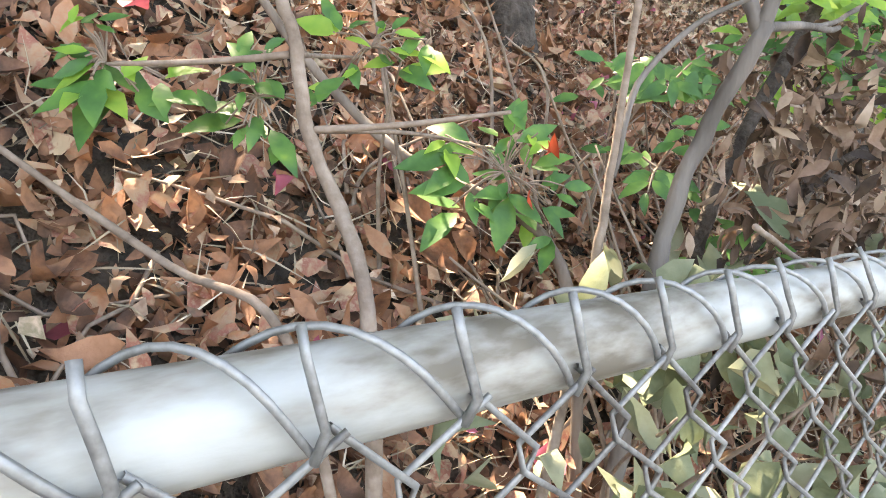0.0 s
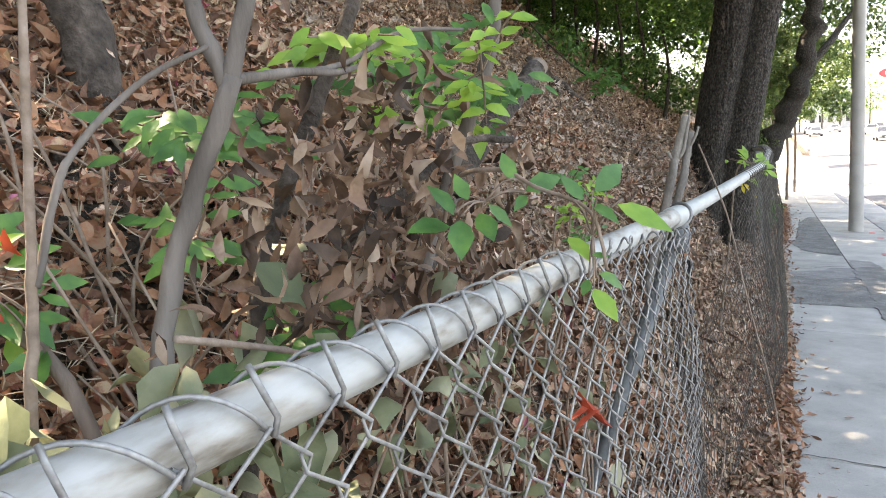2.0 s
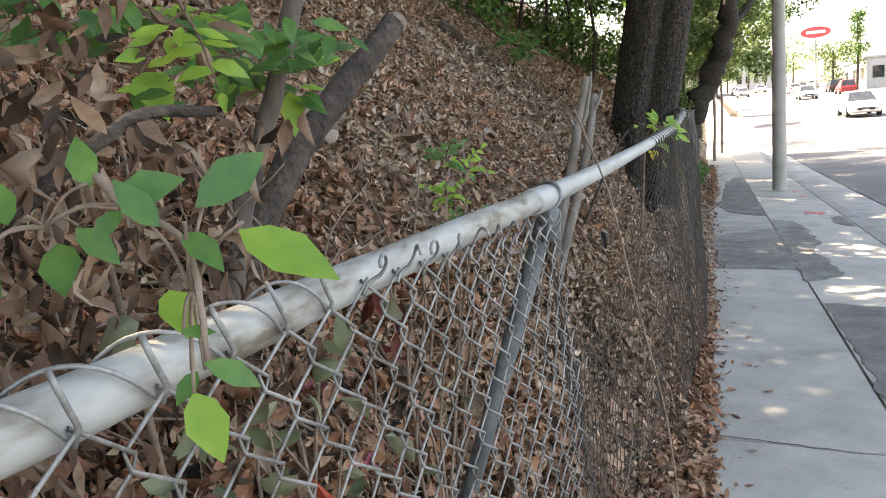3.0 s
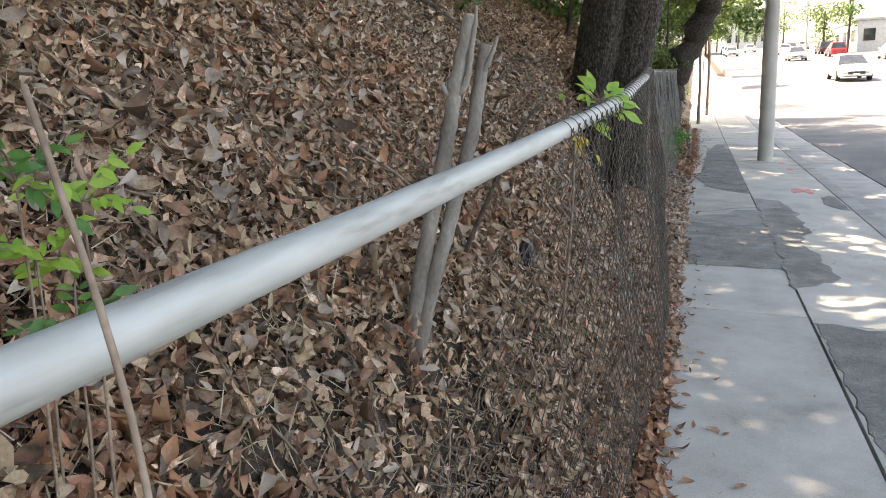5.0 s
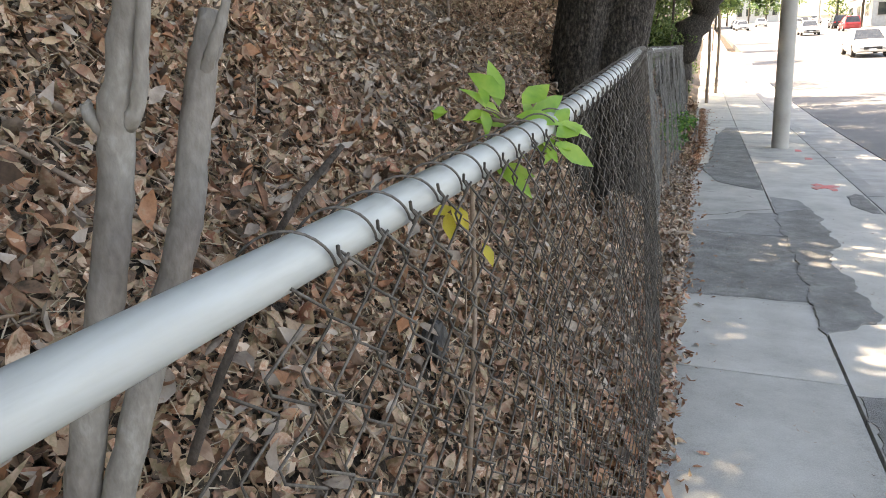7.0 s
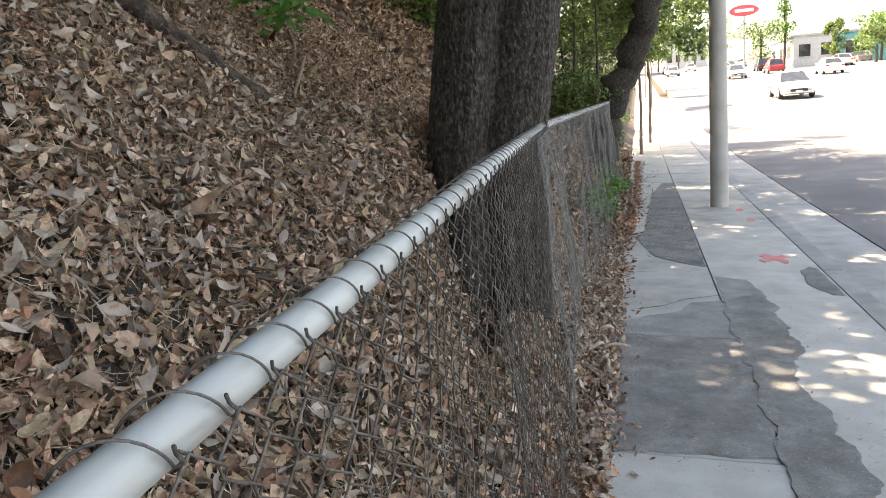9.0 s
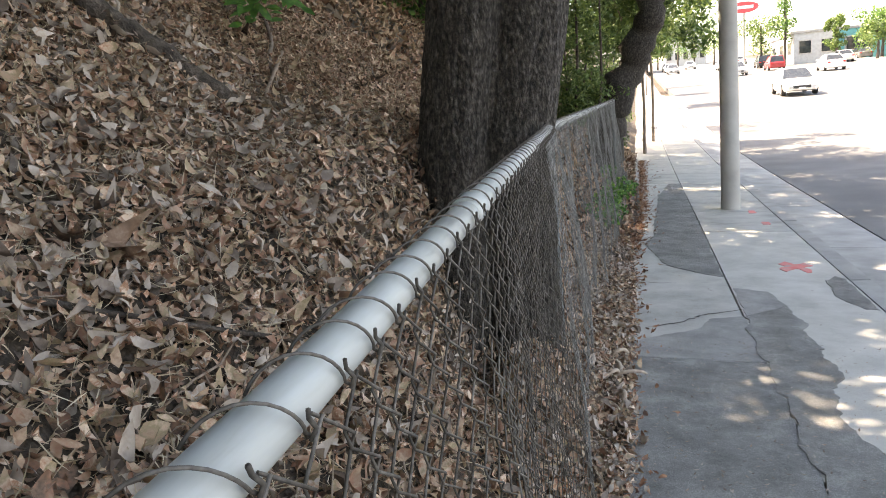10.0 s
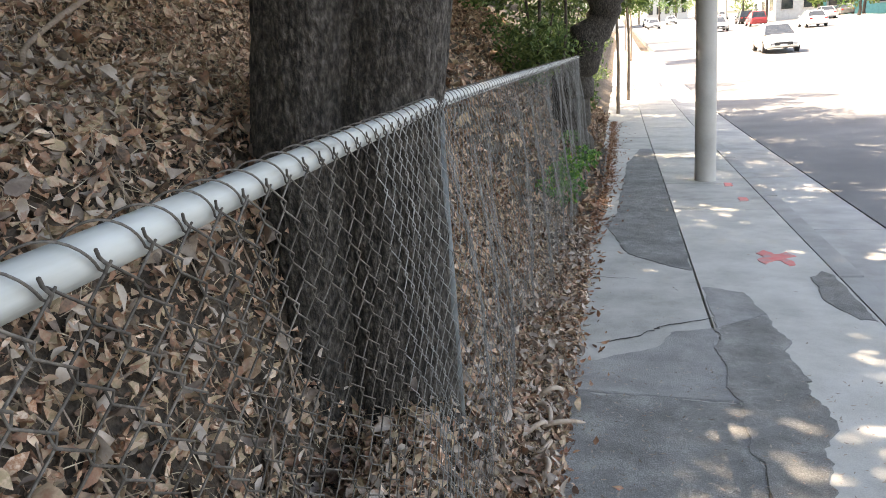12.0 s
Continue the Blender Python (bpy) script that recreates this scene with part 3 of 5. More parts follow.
v, f = tube([(RR + 0.005, 0, -0.014), (RR + 0.0075, 0.004, -0.006), (RR + 0.004, 0.0, 0.002), (RR + 0.006, -0.005, 0.010)], 0.0019, 6)
nub_old = mesh_of("wire_twist", v, f, M_WIRE_RUST, True)
curl = [(0, -0.012, -0.014), (0, -0.004, -0.004)] + [(0.003 * k, 0.013 * math.sin(0.55 * k - 0.4), 0.014 - 0.013 * math.cos(0.55 * k - 0.4)) for k in range(1, 10)]
v, f = tube(curl, 0.002, 6)
curl_mesh = mesh_of("wire_knuckle", v, f, M_WIRE, True)
rndk = random.Random(3)
yk = -1.1
while yk < 16.3:
    if not 1.95 < yk < 4.36:
        d = (rail_at(yk + 0.1) - rail_at(yk)).normalized()
        m = Matrix.Translation(rail_at(yk)) @ Matrix.Rotation(-math.atan2(d.x, d.y), 4, "Z") @ Matrix.Rotation(rndk.uniform(-0.12, 0.12), 4, "Y") @ Matrix.Diagonal((1, rndk.uniform(0.8, 1.15), 1, 1))
        if yk < 2.7:
            m = Matrix.Translation((0, -0.012, 0)) @ m
        piece("wire_knuckle", tie_new if yk < 2.7 else tie_old, fence, m)
        if yk < 9.3:
            piece("wire_twist", nub_mesh if yk < 2.7 else nub_old, fence, m)
    elif yk < 2.7:
        piece("wire_knuckle", curl_mesh, fence, Matrix.Translation(Vector((fabric_x(yk, 0, 0), yk, rail_at(yk).z - 0.004 - drop_at(yk)))) @ Matrix.Rotation(rndk.uniform(-0.5, 0.5), 4, "Z") @ Matrix.Rotation(rndk.uniform(-0.3, 0.3), 4, "X"))
    yk += PITCH


# ---- leaf litter ----
M_PALE_BARK = mat("peeled_bark", [(0.2, (0.22, 0.15, 0.11)), (0.5, (0.42, 0.33, 0.26)), (0.8, (0.58, 0.50, 0.42))], 18, 5, 0.85, bump=0.4)

def litter(name, y0, y1, x0, x1, count, size, material, seed, hi, label, lift=0.012, squash=1.0):
    rs = np.random.RandomState(seed)
    xs, ys = rs.uniform(x0, x1, count), rs.uniform(y0, y1, count)
    pos = np.array([(x, y, bank_z(x, y)) for x, y in zip(xs, ys)])
    e = 0.05
    nx = np.array([bank_z(x + e, y) - bank_z(x - e, y) for x, y in zip(xs, ys)]) / (2 * e)
    nor = np.stack([-nx, np.zeros(count), np.ones(count)], 1)
    nor /= np.linalg.norm(nor, axis=1, keepdims=True)
    nor += rs.normal(0, 0.78, (count, 3))
    along = rs.normal(0, 1, (count, 3))
    length = size * np.clip(rs.lognormal(-0.1, 0.38, count), 0.35, 1.7)
    width = length * rs.uniform(0.25, 0.62, count) * squash
    pos += nor * (rs.uniform(0.0, 1, count) ** 1.5 * lift * 3)[:, None] + (0, 0, lift * 0.5)
    v, f = leaf_batch(pos, nor, along, length, width, rs.normal(0.3, 0.6, count), rs.normal(0.3, 0.6, count), hi)
    ob = new(name, fast_mesh(name, v, f, material))
    return tagged(ob, label, "leaves", kind="stuff")


litter("leaf_litter", 0.2, 3.6, -2.0, 0.5, 34000, 0.048, M_LITTER_RED, 11, True, "reddish dry fallen leaves covering the bank")
litter("leaf_litter", 2.9, 6.5, -2.2, 0.62, 42000, 0.046, M_LITTER, 12, True, "brown dry fallen leaves covering the bank")
litter("leaf_litter", 6.3, 12.5, -2.4, 0.70, 48000, 0.048, M_LITTER, 13, True, "grey-brown dry fallen leaves covering the bank")
litter("leaf_litter", -3.0, 12.5, -7.0, -1.9, 15000, 0.085, M_LITTER, 14, True, "brown dry fallen leaves up the bank")
# pale leaves; their tone also stands in for brighter light up the bank
litter("leaf_litter", -3.0, 12.5, -7.0, -1.6, 15000, 0.085, M_LITTER_PALE, 27, True, "pale dry fallen leaves up the bank, paler for the light there")
litter("leaf_litter", 12.3, 26.0, -8.0, 0.66, 30000, 0.10, M_LITTER, 15, False, "brown dry fallen leaves along the bank")
litter("fallen_petals", 0.3, 3.4, -1.2, 0.3, 170, 0.034, M_PETAL, 16, True, "fallen pink bougainvillea petals on the leaves", 0.03, 1.6)
litter("leaf_fragments", 0.3, 6.5, -1.7, 0.6, 26000, 0.022, M_LITTER, 18, False, "small broken leaf fragments among the litter", 0.016, 1.3)
litter("leaf_fragments", 6.3, 12.0, -1.7, 0.66, 26000, 0.024, M_LITTER, 19, False, "small broken leaf fragments among the litter", 0.016, 1.3)
litter("curled_leaves", 3.0, 12.0, -1.8, 0.55, 900, 0.072, M_DEAD, 20, True, "larger curled dry leaves lying on the litter", 0.02, 1.0)


litter("leaf_litter", 6.6, 9.2, -1.6, 0.1, 3600, 0.056, M_LITTER_PALE, 22, True, "pale bleached fallen leaves drifted on the bank", 0.02)
litter("leaf_litter", 3.4, 6.6, -1.6, 0.1, 2600, 0.052, M_LITTER_PALE, 23, True, "pale bleached fallen leaves drifted on the bank", 0.02)
litter("leaf_litter", 6.4, 13.5, 0.25, 0.68, 4200, 0.052, M_LITTER_PALE, 24, True, "pale bleached fallen leaves heaped at the fence foot", 0.02)
litter("leaf_litter", 2.2, 8.4, 0.40, 0.68, 3600, 0.048, M_LITTER_RED, 25, True, "reddish fallen leaves heaped at the fence foot", 0.016)
litter("leaf_litter", 4.2, 6.4, -1.6, 0.0, 1500, 0.052, M_LITTER_RED, 26, True, "scattered reddish leaves on the bank", 0.022)


def walk_litter():
    rs = np.random.RandomState(21)
    n = 4600
    ys = rs.uniform(2.0, 24, n)
    xs = np.interp(ys, (2, 11, 13, 16, 20), (0.61, 0.62, 0.66, 0.78, 0.80)) + np.where(rs.uniform(0, 1, n) < 0.5, rs.exponential(0.06, n) - 0.03, rs.normal(0, 0.05, n))
    pos = np.array([(x, y, walk_z(x, y) + 0.008) for x, y in zip(xs, ys)])
    nor = np.array([(0, 0, 1.0)] * n) + rs.normal(0, 0.3, (n, 3))
    length = 0.05 * rs.uniform(0.5, 1.4, n)
    v, f = leaf_batch(pos, nor, rs.normal(0, 1, (n, 3)), length, length * rs.uniform(0.3, 0.5, n), rs.normal(0.3, 0.3, n), rs.normal(0.2, 0.3, n), True)
    tagged(new("leaf_litter", fast_mesh("leaf_litter", v, f, M_LITTER_RED)), "dry leaves drifted along the pavement edge", "leaves", kind="stuff")
    n = 1500
    ys, xs = np.where(rs.uniform(0, 1, n) < 0.6, rs.uniform(8.4, 10.6, n), rs.uniform(3.0, 20, n)), 0.7 + rs.uniform(0, 1, n) ** 1.4 * 1.7
    pos = np.array([(x, y, walk_z(x, y) + 0.011) for x, y in zip(xs, ys)])
    nor = np.array([(0, 0, 1.0)] * n) + rs.normal(0, 0.1, (n, 3))
    length = 0.022 * rs.uniform(0.4, 1.6, n)
    v, f = leaf_batch(pos, nor, rs.normal(0, 1, (n, 3)), length, length * 0.3, rs.normal(0.2, 0.2, n), rs.normal(0.1, 0.2, n), False)
    tagged(new("leaf_crumbs", fast_mesh("leaf_crumbs", v, f, M_LITTER_PALE)), "scattered leaf crumbs and seeds on the pavement", "leaves", kind="stuff")


walk_litter()


def twigs():
    rs = random.Random(31)
    verts, faces = [], []
    for i in range(900):
        x, y = rs.uniform(-1.6, 0.5), rs.uniform(0.6, 12.0)
        a, L = rs.uniform(0, 6.28), rs.uniform(0.12, 0.5)
        pts = []
        for k in range(5):
            t = k / 4 - 0.5
            px, py = x + math.cos(a) * L * t + rs.uniform(-0.012, 0.012), y + math.sin(a) * L * t + rs.uniform(-0.012, 0.012)
            pts.append((px, py, bank_z(px, py) + 0.03 + rs.uniform(0, 0.03)))
        v, f = tube(pts, [k * rs.uniform(0.5, 1.1) for k in (0.004, 0.004, 0.0035, 0.003, 0.0015)], 5)
        b = len(verts)
        verts += v
        faces += [tuple(q + b for q in g) for g in f]
    tagged(new("fallen_twigs", mesh_of("fallen_twigs", verts, faces, M_TWIG, True)), "thin dry twigs strewn over the leaves", "twigs", kind="stuff")


twigs()


def straw(name, y0, y1, x0, x1, count, seed, material):
    """Dry grass and leaf stalks lying among the leaves."""
    rs = np.random.RandomState(seed)
    xs, ys = rs.uniform(x0, x1, count), rs.uniform(y0, y1, count)
    pos = np.array([(x, y, bank_z(x, y) + 0.02) for x, y in zip(xs, ys)]) + rs.uniform(0, 0.03, (count, 1)) * (0.5, 0, 1)
    nor = np.tile((0.75, -0.2, 0.8), (count, 1)) + rs.normal(0, 0.5, (count, 3))
    L = rs.uniform(0.04, 0.16, count)
    v, f = leaf_batch(pos, nor, rs.normal(0, 1, (count, 3)), L, np.full(count, 0.0028), rs.normal(0, 0.5, count), np.zeros(count), True)
    tagged(new(name, fast_mesh(name, v, f, material)), "dry straw and leaf stalks among the fallen leaves", "straw", kind="stuff")


M_STRAW = mat("straw", [(0.1, (0.16, 0.12, 0.08)), (0.5, (0.36, 0.29, 0.20)), (0.9, (0.55, 0.47, 0.36))], 10, 3, 0.8, bump=0.0, island=0.8)
straw("dry_straw", 0.4, 6.5, -1.8, 0.5, 11000, 35, M_STRAW)
straw("dry_straw", 6.5, 12.0, -1.8, 0.6, 11000, 36, M_STRAW)

for k, (x, y, a, L) in enumerate([(0.64, 9.60, 1.2, 0.22), (0.68, 9.78, 0.3, 0.26), (0.61, 9.9, 2.2, 0.2), (0.66, 9.42, 1.8, 0.16), (0.60, 9.68, 0.9, 0.18), (0.63, 10.0, 0.5, 0.15)]):
    P = [Vector((x + math.cos(a + 0.9 * (t - 0.5)) * L * (t - 0.5), y + math.sin(a + 0.9 * (t - 0.5)) * L * (t - 0.5), walk_z(x, y) + 0.03 + 0.05 * math.sin(3.1 * t) + 0.012 * k)) for t in np.linspace(0, 1, 9)]
    v, f = tube(P, [0.004, 0.009, 0.012, 0.012, 0.011, 0.011, 0.010, 0.008, 0.003], 6)
    tagged(new("bark_strip", mesh_of("bark_strip", v, f, M_PALE_BARK, True)), "curled pale strip of fallen bark beside the pavement", "bark", "fallen bark strips")


# ---- trees ----
# gaps cut in unseen leaves for sun patches: x, y, half width, half length
CANOPY_GAPS = [(0.98, 7.9, 0.24, 0.24), (2.14, 10.95, 0.16, 0.62), (2.12, 9.75, 0.22, 0.30), (1.70, 7.70, 0.22, 0.28), (3.0, 13.5, 0.3, 0.5), (1.75, 16.6, 0.3, 0.3), (1.9, 18.6, 0.5, 0.35), (1.2, 5.3, 0.10, 0.12)]


def in_gap(P, rs):
    """True for leaves that a gap in the canopy leaves out."""
    k = P[:, 2] / SUN_TRAVEL.z
    X, Y = P[:, 0] - SUN_TRAVEL.x * k, P[:, 1] - SUN_TRAVEL.y * k
    out = np.zeros(len(P), bool)
    for x, y, a, b in CANOPY_GAPS:
        d = ((X - x) / a) ** 2 + ((Y - y) / b) ** 2
        out |= (d < rs.uniform(0.2, 1.6, len(P))) & (rs.uniform(0, 1, len(P)) < 0.72) & (P[:, 2] > 4.0)
    return out


def crown_leaves(name, clumps, per, size, material, parent, seed, label=""):
    """clumps: (x, y, z, rx, ry, rz). Leaves spread in each clump's shell."""
    rs = np.random.RandomState(seed)
    P = []
    for c in clumps:
        d = rs.normal(0, 1, (per, 3))
        d /= np.linalg.norm(d, axis=1, keepdims=True)
        r = rs.uniform(0.25, 1.0, per) ** 0.5
        P.append(np.array(c[:3]) + d * r[:, None] * np.array(c[3:]))
    P = np.concatenate(P)
    P = P[~in_gap(P, rs)]
    n = len(P)
    nor = rs.normal(0, 1, (n, 3)) + (0, 0, 0.8)
    al = rs.normal(0, 1, (n, 3)) + (0, 0, -0.6)
    L = size * rs.uniform(0.6, 1.3, n)
    v, f = leaf_batch(P, nor, al, L, L * rs.uniform(0.35, 0.55, n), rs.normal(0.2, 0.2, n), rs.normal(0.1, 0.2, n), False)
    ob = new(name, fast_mesh(name, v, f, material))
    ob.parent = parent
    ob["kind"] = "stuff"
    if label:
        ob["label"] = label
    return ob


def clump_cloud(n, x, y, z, r, seed):
    rs = random.Random(seed)
    return [(rs.uniform(*x), rs.uniform(*y), rs.uniform(*z), rs.uniform(*r), rs.uniform(*r), rs.uniform(*r) * 0.6) for _ in range(n)]


def lobed_trunk(name, levels, material, parent, sides=190, seed=1):
    """levels: (cx, cy, z, r, flare). Deep vertical folds and furrowed bark."""
    rows = 280
    zs = np.linspace(levels[0][2], levels[-1][2], rows)
    lz = [l[2] for l in levels]
    verts, faces = [], []
    for z in zs:
        cx, cy, r, fl = (float(np.interp(z, lz, [l[i] for l in levels])) for i in (0, 1, 3, 4))
        for k in range(sides):
            a = 2 * math.pi * k / sides
            fold = 0.07 * math.cos(3 * a + 0.9 + 0.25 * z) + 0.05 * math.cos(5 * a + 2 + 0.4 * z) - 0.26 * math.exp(-((math.atan2(math.sin(a + 1.42 - 0.04 * z), math.cos(a + 1.42 - 0.04 * z))) / 0.2) ** 2)
            rr = r * (1 + fold + fl * (0.5 + 0.5 * math.cos(4 * a + 1)) + 0.04 * noise.noise(Vector((math.cos(a) * 5, math.sin(a) * 5, z * 1.2))) + 0.07 * (0.4 - abs(noise.noise(Vector((math.cos(a) * 15, math.sin(a) * 15, z * 3.6 + 4))))) + 0.045 * (0.4 - abs(noise.noise(Vector((math.cos(a) * 27, math.sin(a) * 27, z * 9))))))
            verts.append((cx + rr * math.cos(a), cy + rr * math.sin(a), z))
    for i in range(rows - 1):
        for k in range(sides):
            faces.append((i * sides + k, i * sides + (k + 1) % sides, (i + 1) * sides + (k + 1) % sides, (i + 1) * sides + k))
    ob = new(name, mesh_of(name, verts, faces, material, True))
    ob.parent = parent
    return ob


tree = thing("tree", "thick old tree with dark furrowed bark behind the fence", "tree")
lobed_trunk("trunk", [(0.0, 9.28, -0.05, 0.34, 0.14), (0.03, 9.27, 0.6, 0.312, 0.05), (0.075, 9.27, 1.45, 0.305, 0.01), (0.17, 9.26, 2.0, 0.305, 0.0), (0.31, 9.25, 2.8, 0.305, 0.0), (0.43, 9.25, 3.6, 0.33, 0.06), (0.50, 9.25, 4.3, 0.27, 0.0)], M_BARK, tree)
stem("limb", [(0.38, 9.2, 3.3), (-0.4, 8.6, 4.6), (-1.6, 7.6, 6.0), (-3.0, 6.2, 7.2)], 0.19, 0.06, M_BARK, tree, seed=1)
stem("limb", [(0.42, 9.4, 3.3), (1.0, 10.6, 4.9), (1.8, 12.2, 6.4), (2.2, 14.0, 7.6)], 0.18, 0.05, M_BARK, tree, seed=2)
stem("limb", [(0.43, 9.3, 3.8), (-0.7, 10.4, 5.6), (-2.4, 12.4, 7.2), (-4.0, 14.5, 8.0)], 0.17, 0.05, M_BARK, tree, seed=3)
stem("limb", [(0.47, 9.25, 4.0), (0.6, 8.6, 5.8), (0.4, 7.2, 7.4)], 0.16, 0.05, M_BARK, tree, seed=4)
# crown out of view, spread wide and thickened to shade bank and pavement
crown_leaves("crown", clump_cloud(70, (-6.5, 0.5), (3.0, 15.0), (6.0, 9.0), (0.7, 1.2), 73), 260, 0.25, M_CROWN, tree, 74)
crown_leaves("crown", clump_cloud(330, (-9.0, 3.0), (3.0, 17.0), (5.4, 9.0), (0.7, 1.3), 41), 260, 0.25, M_CROWN, tree, 42)

# further unseen clumps, added only to cut sun flecks on the pavement
crown_leaves("crown", clump_cloud(85, (-6.0, -0.6), (4.5, 15.5), (5.6, 8.4), (0.6, 1.0), 75), 200, 0.22, M_CROWN, tree, 76)

tree2 = thing("tree", "dark leaning tree at the fence corner with rough bark", "tree")
# dark rough bark, chosen darker to carry the shade on this trunk
stem("trunk", [(0.20, 17.6, 0.2), (0.28, 17.6, 0.9), (0.42, 17.6, 1.5), (0.72, 17.6, 2.15), (1.02, 17.6, 2.95), (1.25, 17.7, 3.9), (1.3, 18.2, 5.4)], 0.30, 0.15, M_BARK, tree2, rough=0.13, seed=5, sides=14)
stem("limb", [(1.05, 17.6, 3.0), (1.6, 18.2, 3.7), (2.2, 19.5, 4.6)], 0.10, 0.04, M_BARK, tree2, rough=0.1, seed=6)
# high crown out of view, spread to shade the street below
crown_leaves("crown", clump_cloud(150, (-8.0, 3.5), (16.5, 25.0), (5.4, 9.0), (0.8, 1.4), 43), 260, 0.25, M_CROWN, tree2, 44)
crown_leaves("crown", clump_cloud(26, (1.0, 3.2), (19.0, 27.0), (4.2, 5.6), (0.5, 0.8), 45), 150, 0.14, M_CROWN_LIGHT, tree2, 46)

# unseen clumps added upslope to keep sun off the farther pavement
crown_leaves("crown", clump_cloud(70, (-4.4, -0.9), (20.0, 31.0), (5.8, 8.4), (0.6, 1.0), 77), 200, 0.22, M_CROWN, tree2, 78)

ivy = thing("ivy", "hanging green ivy and shrubs between the two trunks", "shrub")
crown_leaves("leaves", clump_cloud(80, (-0.7, 0.45), (16.6, 18.8), (1.4, 4.4), (0.22, 0.45), 47), 190, 0.085, M_CROWN_LIGHT, ivy, 48)
crown_leaves("leaves", clump_cloud(10, (0.35, 0.60), (12.2, 16.0), (0.25, 0.75), (0.12, 0.2), 49), 110, 0.06, M_GREEN, ivy, 50)
for k, (a, b) in enumerate([((-0.2, 17.3, 0.8), (-0.05, 17.2, 3.4)), ((0.15, 17.2, 0.9), (0.3, 17.0, 3.0)), ((-0.3, 17.9, 0.9), (-0.4, 17.6, 3.6))]):
    stem("stem", [a, tuple((p + q) / 2 + 0.05 for p, q in zip(a, b)), b], 0.03, 0.012, M_BARK_DARK, ivy, seed=60 + k)

hedge = thing("hedge", "overgrown green hedge along the pavement beyond the fence", "hedge")
crown_leaves("leaves", clump_cloud(70, (-0.9, 0.35), (18.8, 34.0), (0.4, 2.6), (0.35, 0.6), 71), 170, 0.09, M_CROWN_LIGHT, hedge, 72)
for k in range(8):
    stem("stem", [(-0.2, 19.3 + 1.8 * k, bank_z(-0.2, 19.3 + 1.8 * k) - 0.1), (-0.15, 19.4 + 1.8 * k, bank_z(-0.2, 19.3 + 1.8 * k) + 0.8), (0.0, 19.5 + 1.8 * k, bank_z(-0.2, 19.3 + 1.8 * k) + 1.6)], 0.03, 0.012, M_BARK_DARK, hedge, seed=740 + k)

shrub = thing("shrub", "dense dark green shrubs at the top of the bank", "shrub")
crown_leaves("leaves", clump_cloud(60, (-5.0, -1.2), (15.5, 21.0), (2.9, 5.4), (0.4, 0.8), 51), 170, 0.12, M_CROWN, shrub, 52)
crown_leaves("leaves", clump_cloud(90, (-9.0, -0.9), (19.0, 25.0), (2.8, 8.5), (0.6, 1.1), 57), 330, 0.17, M_CROWN, shrub, 58)
for k in range(7):
    x = -4.6 + k * 0.5
    stem("stem", [(x, 17.5 + 0.4 * (k % 3), bank_z(x, 17.5) - 0.1), (x + 0.1, 17.6, bank_z(x, 17.5) + 1.0), (x - 0.1, 17.8, bank_z(x, 17.5) + 2.2)], 0.05, 0.02, M_BARK_DARK, shrub, seed=70 + k)
shrub2 = thing("shrub", "loose green shrub overhanging the bank", "shrub")
crown_leaves("leaves", clump_cloud(9, (-2.9, -2.0), (11.0, 13.0), (2.95, 3.4), (0.2, 0.35), 53), 70, 0.11, M_GREEN, shrub2, 54)
stem("stem", [(-2.9, 12.6, bank_z(-2.9, 12.6) - 0.1), (-2.7, 12.3, 3.2), (-2.3, 11.6, 3.4)], 0.03, 0.012, M_BARK_DARK, shrub2, seed=80)

bank_tree = thing("tree", "slim dark tree growing up the bank", "tree")
stem("trunk", [(-0.80, 2.14, bank_z(-0.8, 2.14) - 0.15), (-0.815, 2.135, 1.65), (-0.86, 2.12, 1.95), (-1.1, 2.2, 3.2), (-1.6, 2.4, 5.2), (-2.2, 2.6, 6.6)], 0.066, 0.04, M_BARK_DARK, bank_tree, seed=8, sides=12)
stem("limb", [(-1.1, 2.2, 3.2), (-0.6, 3.4, 4.6), (-0.3, 4.4, 5.6)], 0.04, 0.02, M_BARK_DARK, bank_tree, seed=9)
# unseen crown, far wider than this trunk, added to shade the near bank
crown_leaves("crown", clump_cloud(190, (-9.0, 1.5), (-5.0, 4.5), (5.4, 9.0), (0.8, 1.4), 55), 260, 0.25, M_CROWN, bank_tree, 56)

leaner = thing("tree", "leaning dark cut trunk on the bank", "tree")
stem("trunk", [(-0.31, 2.52, bank_z(-0.3, 2.55) - 0.12), (-0.26, 2.6, 1.17), (-0.21, 2.85, 1.45), (-0.10, 3.2, 1.74)], 0.043, 0.032, M_BARK_DARK, leaner, seed=10, sides=12)
v, f = tube([(-0.103, 3.19, 1.735), (-0.098, 3.207, 1.746)], 0.031, 12)
piece("cut_face", mesh_of("cut_face", v, f, M_BARK_PALE), leaner)
stem("stem", [(-0.22, 2.47, bank_z(-0.2, 2.47) - 0.1), (-0.18, 2.5, 1.25), (-0.10, 2.5, 1.45), (-0.0, 2.5, 1.70), (0.03, 2.5, 1.95)], 0.022, 0.015, M_BARK_GREY, leaner, seed=11)

